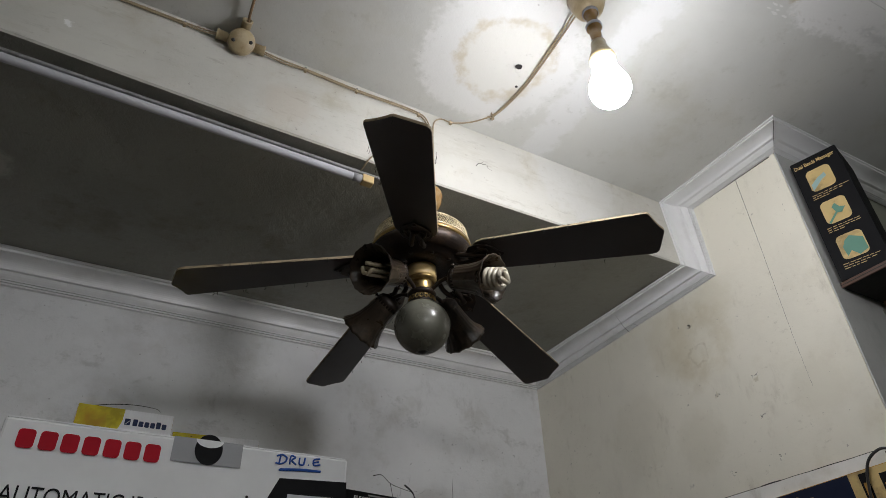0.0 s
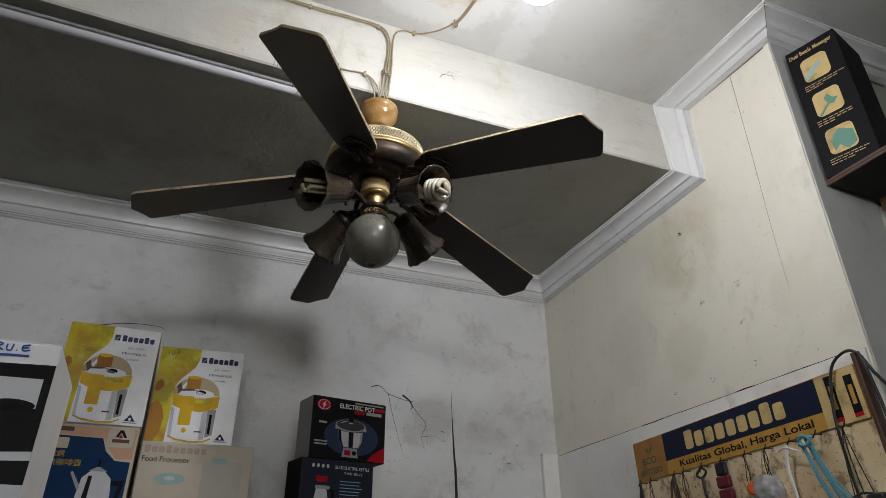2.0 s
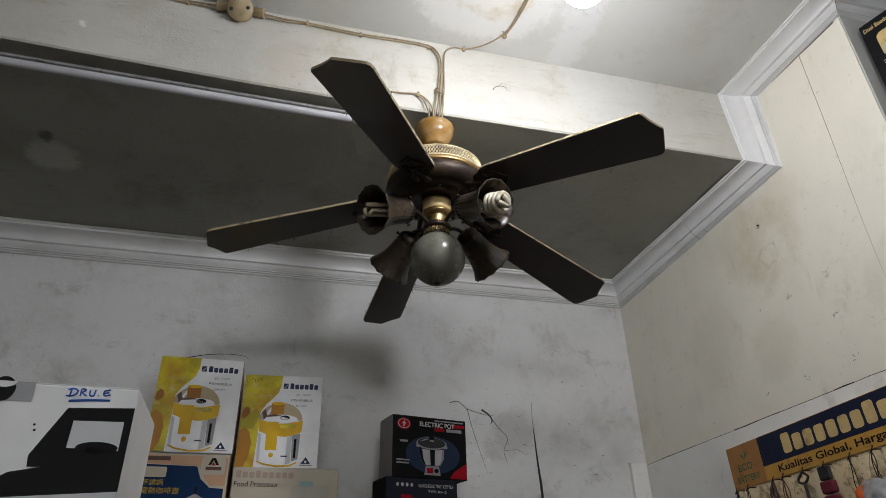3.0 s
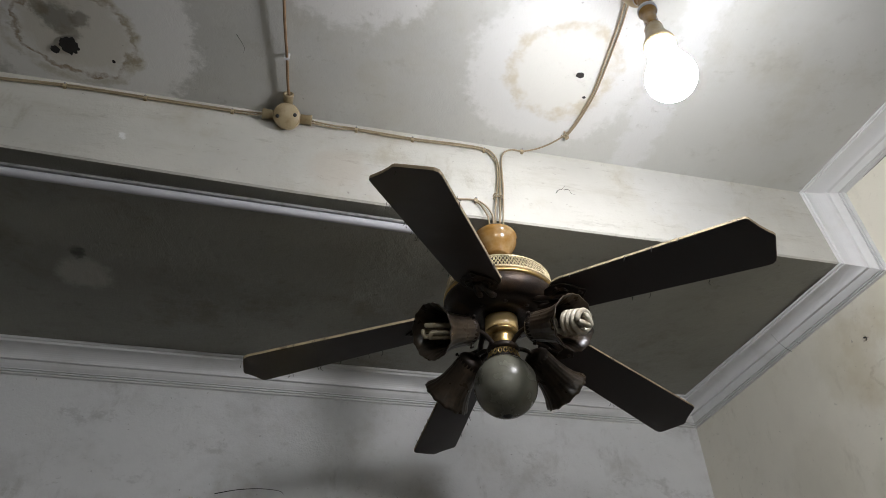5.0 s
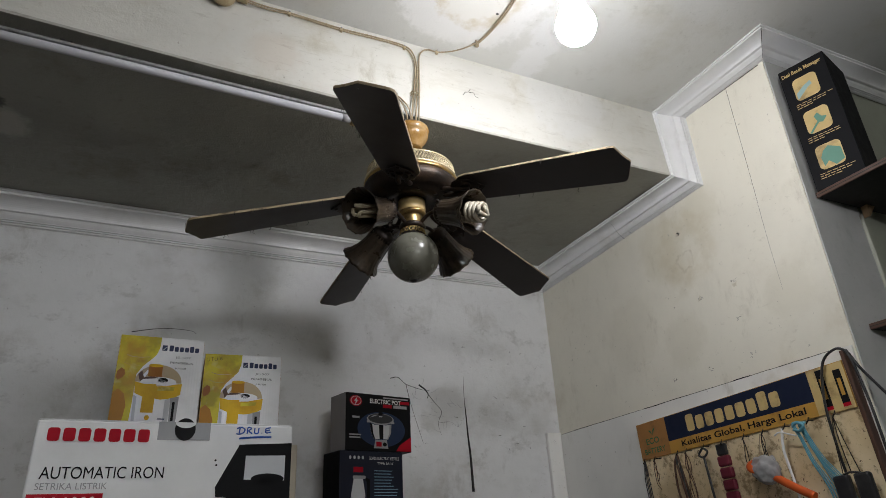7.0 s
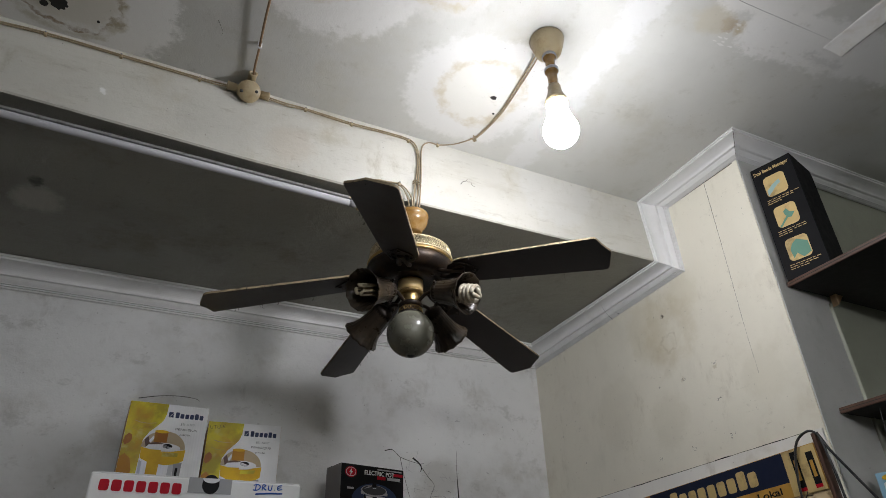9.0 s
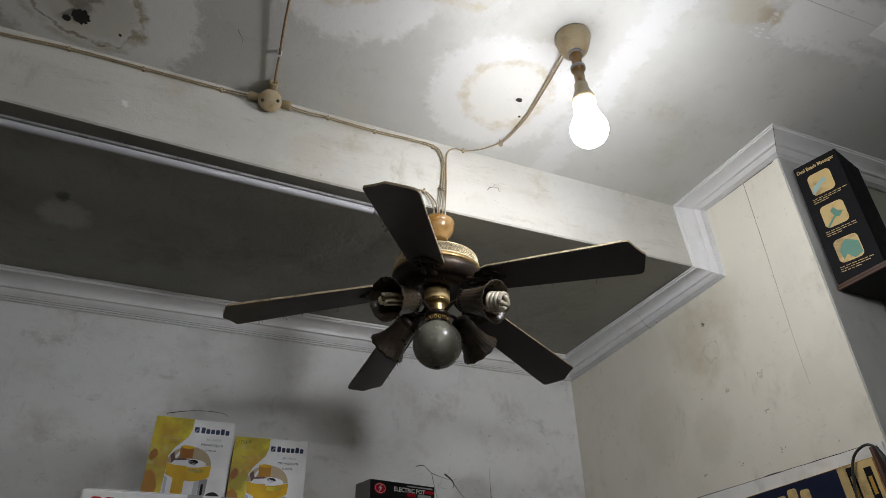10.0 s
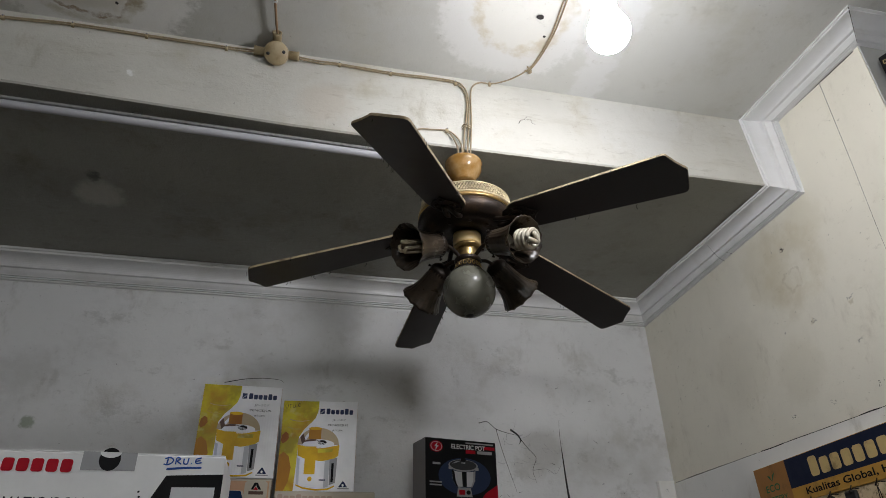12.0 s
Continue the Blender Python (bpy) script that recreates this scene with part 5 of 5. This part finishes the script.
def hung(name, x, label, category):
    return thing(name, board.matrix_basis @ pose(x, -0.024, -0.117), label, category)


h = hung("cord_bundle", 0.03, "dark thin cords hanging from a hook", "cord")
for k in range(4):
    part("cord", tube([(0.002 * k, 0, 0), (0.006 * k - 0.008, -0.002, -0.06), (0.004 * k - 0.004, 0, -0.16), (0.006 - 0.006 * k, 0, -0.24)], 0.0014, 6), m_black, h)
h = hung("key_bundle", 0.17, "bundle of dark rings and straps hanging from a hook", "accessory")
for k in range(5):
    part("strap", tube([(0, 0, 0), (0.012 * math.sin(k * 2.1), -0.006, -0.03), (0.02 * math.sin(k * 2.1 + 0.5), 0.004 * k - 0.01, -0.08 - 0.01 * k), (0.008 * math.cos(k), 0, -0.14 - 0.012 * k)], 0.0032, 6), m_black if k % 2 else k_brown, h)
h = hung("wire_bundle", 0.205, "thin brown wires hanging from a hook", "wire")
for k in range(4):
    part("strand", tube([(0, 0, 0), (0.01 * math.sin(k * 1.7), 0, -0.04), (0.014 * math.cos(k * 2.3), -0.004, -0.1), (0.012 * math.sin(k), 0, -0.19)], 0.0012, 6), k_brown, h)
h = hung("black_strap", 0.27, "black strap with a loop hanging from a hook", "strap")
part("loop", tube([(0, 0, 0.001), (-0.014, -0.004, -0.016), (0, -0.002, -0.024), (0.014, 0, -0.012), (0.002, 0, 0.0)], 0.003, 8), m_black, h)
part("tail", tube([(0, -0.002, -0.022), (0.004, -0.004, -0.09), (0.006, 0, -0.22)], 0.0035, 8), m_black, h)
h = hung("watch_strap_card", 0.335, "dark red segmented sleeve with a black clip on a hook", "accessory")
part("clip", box(-0.016, 0.016, -0.006, 0.006, -0.03, 0.0, 0.004), m_black, h)
for k in range(7):
    part("segment", box(-0.019, 0.019, -0.008, 0.008, -0.058 - 0.03 * k, -0.031 - 0.03 * k, 0.005), ink("maroon_vinyl", (0.14, 0.015, 0.03)) if k == 0 else bpy.data.materials["maroon_vinyl"], h)
h = hung("wrapped_brush", 0.455, "orange-handled item wrapped in clear crumpled film", "tool")
bm = bmesh.new()
bmesh.ops.create_icosphere(bm, subdivisions=4, radius=0.034)
for v in bm.verts:
    v.co = Vector((v.co.x * 1.15, v.co.y * 0.6, v.co.z)) + v.co.normalized() * 0.007 * noise.noise(v.co * 90)
    v.co.z -= 0.085
for f in bm.faces:
    f.smooth = True
part("film", bm, m_film, h, "crumpled clear film")
part("head", box(-0.03, 0.018, -0.012, 0.012, -0.105, -0.068, 0.008), k_silver, h)
part("rim", lathe([(0.0, 0), (0.016, 0), (0.02, 0.004), (0.016, 0.008), (0, 0.008)], 24), ink("orange_plastic", (0.62, 0.10, 0.015)), h, "", pose(-0.028, -0.004, -0.075, 60, 0, 30))
part("handle", tube([(0.02, 0, -0.105), (0.06, -0.003, -0.13), (0.11, 0, -0.16)], 0.01, 10), bpy.data.materials["orange_plastic"], h, "orange handle")
part("hang_loop", tube([(0.01, 0, 0.0), (0.0, -0.002, -0.03), (-0.004, 0, -0.055)], 0.001, 6), m_cable, h)
h = hung("white_rope", 0.535, "white cord hanging from a hook", "cord")
part("cord", tube([(-0.004, 0, 0.0), (-0.014, -0.002, -0.05), (-0.012, 0, -0.12), (-0.006, 0, -0.25)], 0.0032, 8), k_white, h)
part("knot", tube([(-0.03, 0, -0.012), (-0.01, -0.004, -0.008), (0.01, 0, -0.016), (0.03, 0, -0.024)], 0.002, 8), k_white, h)
h = hung("blue_cord", 0.60, "light blue cord bundle knotted over a hook", "cord")
m_rope = ink("blue_rope", (0.12, 0.33, 0.40), 0.7)
rnd = random.Random(8)
for k in range(9):
    u, away = k / 8, rnd.uniform(-0.004, 0.004)
    part("cord", tube([(-0.002, 0, 0.001), (-0.034 + 0.03 * u, -0.003 + away, 0.004 - 0.012 * u), (-0.026 + 0.026 * u, away, -0.034), (-0.012 + 0.036 * u + away, -0.004, -0.085), (0.004 + 0.05 * u, 0.003, -0.15), (0.018 + 0.06 * u + away, 0, -0.25)], rnd.uniform(0.0011, 0.0019), 6), m_rope, h)
part("knot", tube([(-0.036, -0.004, -0.004), (-0.02, -0.008, 0.004), (-0.006, -0.008, -0.006), (-0.018, -0.008, -0.016), (-0.034, -0.006, -0.01)], 0.0035, 8), m_rope, h, "loose knot")
h = hung("black_pouch", 0.668, "two dark pouches on a thin chain", "pouch")
for k in range(3):
    part("chain", tube([(0, 0, 0), (-0.012 + 0.01 * k, -0.002, -0.05), (-0.02 + 0.02 * k, 0, -0.125)], 0.0011, 6), m_bronze, h)
for x in (-0.045, 0.004):
    part("pouch", box(x, x + 0.038, -0.008, 0.008, -0.23, -0.125, 0.006), m_black, h)
part("strap", tube([(-0.03, 0, -0.128), (0.0, -0.004, -0.122), (0.03, 0, -0.128)], 0.0022, 6), m_black, h)
for q, (hx, hn) in enumerate(((0.075, 3), (0.41, 2), (0.47, 3))):
    h = hung("wire_bundle", hx, "thin rusty wires hanging from a hook", "wire")
    for k in range(hn):
        part("strand", tube([(0, 0, 0), (0.006 * math.sin(k * 2 + q), -0.002, -0.02), (0.007 * math.cos(k * 1.7 + q), 0, -0.045 - 0.01 * k), (0.002 * k, 0.002, -0.06 - 0.012 * k)], 0.0011, 6), k_brown if q == 0 else m_bronze, h)
w = wire("black_cable", [[(1.6, 0.835, 1.5), (1.592, 0.862, 1.78), (1.588, 0.868, 1.95), (1.59, 0.862, 2.03), (1.594, 0.845, 2.09), (1.6, 0.812, 2.112), (1.605, 0.79, 2.10), (1.605, 0.772, 2.06), (1.62, 0.745, 2.0), (1.64, 0.70, 1.9), (1.66, 0.66, 1.75)],
                         [(1.604, 0.79, 2.105), (1.602, 0.78, 2.06), (1.604, 0.772, 1.95), (1.604, 0.768, 1.75)]], "black cable looped over the corner of the display board", m_black, 0.0031)

# white trunking in the corner, with a screw
tr = thing("cable_trunking", pose(1.597, YB, 0), "white plastic cable trunking upright in the wall corner", "trunking")
part("channel", box(-0.032, 0.028, -0.018, -0.0005, 0.9, 2.10, 0.003), m_panel, tr)
part("screw", lathe([(0, -0.003), (0.0045, -0.003), (0.005, 0)], 12), m_bronze, tr, "", pose(-0.006, -0.0185, 2.07, 90, 0, 0))
part("rim", box(-0.034, 0.03, -0.02, -0.0003, 2.098, 2.102, 0.001), m_panel, tr)

# ---- cracks, holes and loose marks ----
def crack(points, r, label="dark crack in the plaster"):
    bm = tube(points, r, 5, 5, taper=0.3)
    return solid("crack", bm, m_crack, label)


crack([(1.243, YB, 1.9), (1.240, YB, 2.02), (1.237, YB, 2.06), (1.234, YB, 2.11), (1.232, YB, 2.16), (1.230, YB, 2.20)], 0.0058)
crack([(1.2305, YB, 2.19), (1.2285, YB, 2.25), (1.231, YB, 2.30)], 0.0012)
crack([(0.94, YB, 2.28), (0.97, YB, 2.285), (1.0, YB, 2.262), (1.04, YB, 2.25), (1.077, YB, 2.243), (1.095, YB, 2.246)], 0.0016)
crack([(1.05, YB, 2.262), (1.076, YB, 2.244), (1.085, YB, 2.228), (1.08, YB, 2.215)], 0.0038)
crack([(1.077, YB, 2.24), (1.11, YB, 2.20), (1.135, YB, 2.17), (1.12, YB, 2.13), (1.13, YB, 2.09)], 0.0013)
crack([(1.0, YB, 2.262), (1.015, YB, 2.20), (1.04, YB, 2.12), (1.06, YB, 2.06)], 0.0011)
crack([(1.12, YB, 2.13), (1.17, YB, 2.135), (1.2, YB, 2.12), (1.23, YB, 2.16)], 0.0006)
crack([(0.10, YB, 2.378), (0.16, YB, 2.392), (0.22, YB, 2.398), (0.27, YB, 2.395), (0.285, YB, 2.387)], 0.0016)
crack([(XW, 0.918, 2.957), (XW, 0.919, 2.7), (XW, 0.922, 2.45), (XW, 0.92, 2.3)], 0.0006, "hairline joint in the cream wall")
crack([(0.845, YF, 2.868), (0.853, YF, 2.88), (0.862, YF, 2.884), (0.872, YF, 2.898)], 0.0013, "scratch in the plaster")
crack([(0.866, YF, 2.883), (0.88, YF, 2.886), (0.884, YF, 2.876), (0.896, YF, 2.872)], 0.0008, "scratch in the plaster")
crack([(0.09, 0.94, ZC), (0.105, 0.97, ZC), (0.103, 0.985, ZC)], 0.0006, "scratch in the plaster")


def hole(x, y, z, r, label):
    bm = bmesh.new()
    rnd = random.Random(int(1000 * r + 77 * x * x))
    bm.faces.new([bm.verts.new((x + r * q * math.cos(k * 0.2244), y + r * q * math.sin(k * 0.2244), z - 0.004)) for k, q in enumerate(rnd.uniform(0.8, 1.15) + 0.12 * math.sin(k * 0.45 + x * 9) for k in range(28))])
    return solid("ceiling_hole", bm, m_crack, label)


hole(0.829, 0.894, ZC, 0.0085, "small dark hole broken in the ceiling")
hole(-0.254, 1.036, ZC, 0.021, "dark hole broken in the stained ceiling")
hole(-0.285, 1.052, ZC, 0.01, "small dark hole broken in the ceiling")
hole(0.86, 0.95, ZC, 0.004, "small dark hole broken in the ceiling")
hole(-0.17, 1.06, ZC, 0.004, "small dark hole broken in the ceiling")
# raised moulding on the ceiling, towards the shop
strip = bmesh.new()
cross = [(1.531, 0.0), (1.534, -0.0010), (1.538, -0.0014), (1.543, -0.0009), (1.552, -0.0006), (1.568, -0.0007), (1.585, -0.0013), (1.594, -0.0024), (1.600, -0.0028), (1.604, -0.0020), (1.606, 0.0)]
ends = [[strip.verts.new((x, y, ZC + z)) for x, z in cross] for y in (-2.3, 0.383)]
for a, b in zip(range(len(cross)), range(1, len(cross))):
    strip.faces.new((ends[0][a], ends[0][b], ends[1][b], ends[1][a]))
strip.faces.new(ends[1])
bmesh.ops.recalc_face_normals(strip, faces=strip.faces)
for f in strip.faces:
    f.smooth = len(f.verts) == 4
m_flake = surface("peeling_whitewash", (0.70, 0.695, 0.67), 0.6, vary=0.08, scale=40, dirt=(0.5, 0.46, 0.36), dirt_amount=0.4)
solid("trim_ceiling_strip", strip, m_flake, "white ridged moulding strip on the ceiling")
crack([(1.19, 0.368, ZC), (1.28, 0.366, ZC), (1.36, 0.363, ZC), (1.45, 0.360, ZC), (1.531, 0.357, ZC)], 0.0006, "dark joint line in the ceiling")
# paint curling off along the edge of the whitewashed patch
rnd = random.Random(77)
flakes = bmesh.new()
for k in range(30):
    u = rnd.random()
    x, y = (1.30 + 0.30 * u, 0.475 - 0.06 * u + rnd.uniform(-0.02, 0.016)) if k % 3 else (1.25 + 0.06 * rnd.random(), 0.40 + 0.09 * rnd.random())
    r, a0, lift = rnd.uniform(0.003, 0.010), rnd.uniform(0, 6.28), rnd.uniform(0.0002, 0.0010)
    ring = []
    for q in range(7):
        a = a0 + 2 * math.pi * q / 7
        rr = r * rnd.uniform(0.55, 1.1)
        dx, dy = rr * math.cos(a) * 1.3, rr * 0.45 * math.sin(a)
        ring.append(flakes.verts.new((x + dx, y + dy, ZC - 0.0005 - lift * max(0.0, dy / r + 0.3))))
    mid = flakes.verts.new((x, y, ZC - 0.0004))
    for q in range(7):
        flakes.faces.new((mid, ring[q], ring[(q + 1) % 7]))
bmesh.ops.recalc_face_normals(flakes, faces=flakes.faces)
solid("peeling_paint", flakes, m_flake, "curled flakes of white paint on the ceiling", kind="stuff")
# dusty line on the top of the wall panel
rnd = random.Random(5)
y = YR + 0.03
while y < YB - 0.05:
    ln = rnd.uniform(0.02, 0.12)
    zz = lambda q: 2.119 - 0.023 * (q - YR) / (YB - YR)
    solid("dust_line", tube([(XW - 0.006, y, zz(y)), (XW - 0.0065, y + ln * 0.5, zz(y + ln * 0.5) + rnd.uniform(-0.001, 0.001)), (XW - 0.006, y + ln, zz(y + ln))], rnd.choice((0.0007, 0.001, 0.0012, 0.0018)), 5, 3), m_crack, "line of dark dust on the wall panel's edge")
    y += ln * 0.97
# cobwebs round the crack
web = bmesh.new()
for k in range(26):
    a = Vector((rnd.uniform(1.0, 1.2), YB - 0.003, rnd.uniform(2.1, 2.26)))
    b = a + Vector((rnd.uniform(-0.04, 0.04), 0, rnd.uniform(-0.035, 0.035)))
    tube([a, (a + b) / 2 + Vector((0, -0.004, rnd.uniform(-0.012, 0.0))), b], 0.00045, 4, 4, bm=web)
solid("cobweb", web, m_grey, "grey dusty cobweb threads on the wall", kind="stuff")
# dark joints along the cornice
crack([(XW - 0.0005, 0.80, 2.953), (XW - 0.0005, 0.87, 2.955), (XW - 0.0005, 0.95, 2.9575), (XW - 0.0005, 1.02, 2.959)], 0.0013, "dark joint under the cornice")
crack([(XW - 0.0795, YR - 0.077, ZC - 0.001), (XW - 0.062, YR - 0.06, 2.985), (XW - 0.03, YR - 0.03, 2.968), (XW - 0.006, YR - 0.008, 2.956)], 0.0010, "dark mitre joint in the cornice")
crack([(XW - 0.004, 1.45, 2.69), (XW - 0.028, 1.449, 2.705), (XW - 0.052, 1.45, 2.742)], 0.0007, "dark crack across the cornice")
crack([(XW - 0.004, 1.41, 2.695), (XW - 0.02, 1.412, 2.70)], 0.0006, "dark crack across the cornice")
crack([(XW, 1.222, 2.607), (XW, 1.214, 2.603), (XW, 1.217, 2.596)], 0.002, "dark nail mark in the wall")
rnd = random.Random(12)
for cx, cz, s in ((1.06, 2.38, 1.0), (1.075, 2.277, 1.0), (1.187, 2.372, 0.7), (1.057, 2.165, 1.2), (1.205, 2.163, 1.0), (1.35, 2.165, 0.8)):
    for k in range(5):
        y, z = cx + rnd.uniform(-0.01, 0.01) * s, cz + rnd.uniform(-0.006, 0.006) * s
        crack([(XW, y, z), (XW, y + rnd.uniform(-0.005, 0.005), z + rnd.uniform(-0.003, 0.004)), (XW, y + rnd.uniform(-0.007, 0.007), z + rnd.uniform(-0.005, 0.005))], rnd.uniform(0.0003, 0.0008), "small dark scuff on the wall")
rnd = random.Random(31)
for k in range(22):
    x, z = rnd.uniform(1.0, 1.58), rnd.uniform(2.0, 2.42)
    crack([(x, YB, z), (x + rnd.uniform(-0.01, 0.01), YB, z + rnd.uniform(-0.006, 0.006)), (x + rnd.uniform(-0.014, 0.014), YB, z + rnd.uniform(-0.008, 0.008))], rnd.uniform(0.0004, 0.0012), "small dark scuff on the wall")
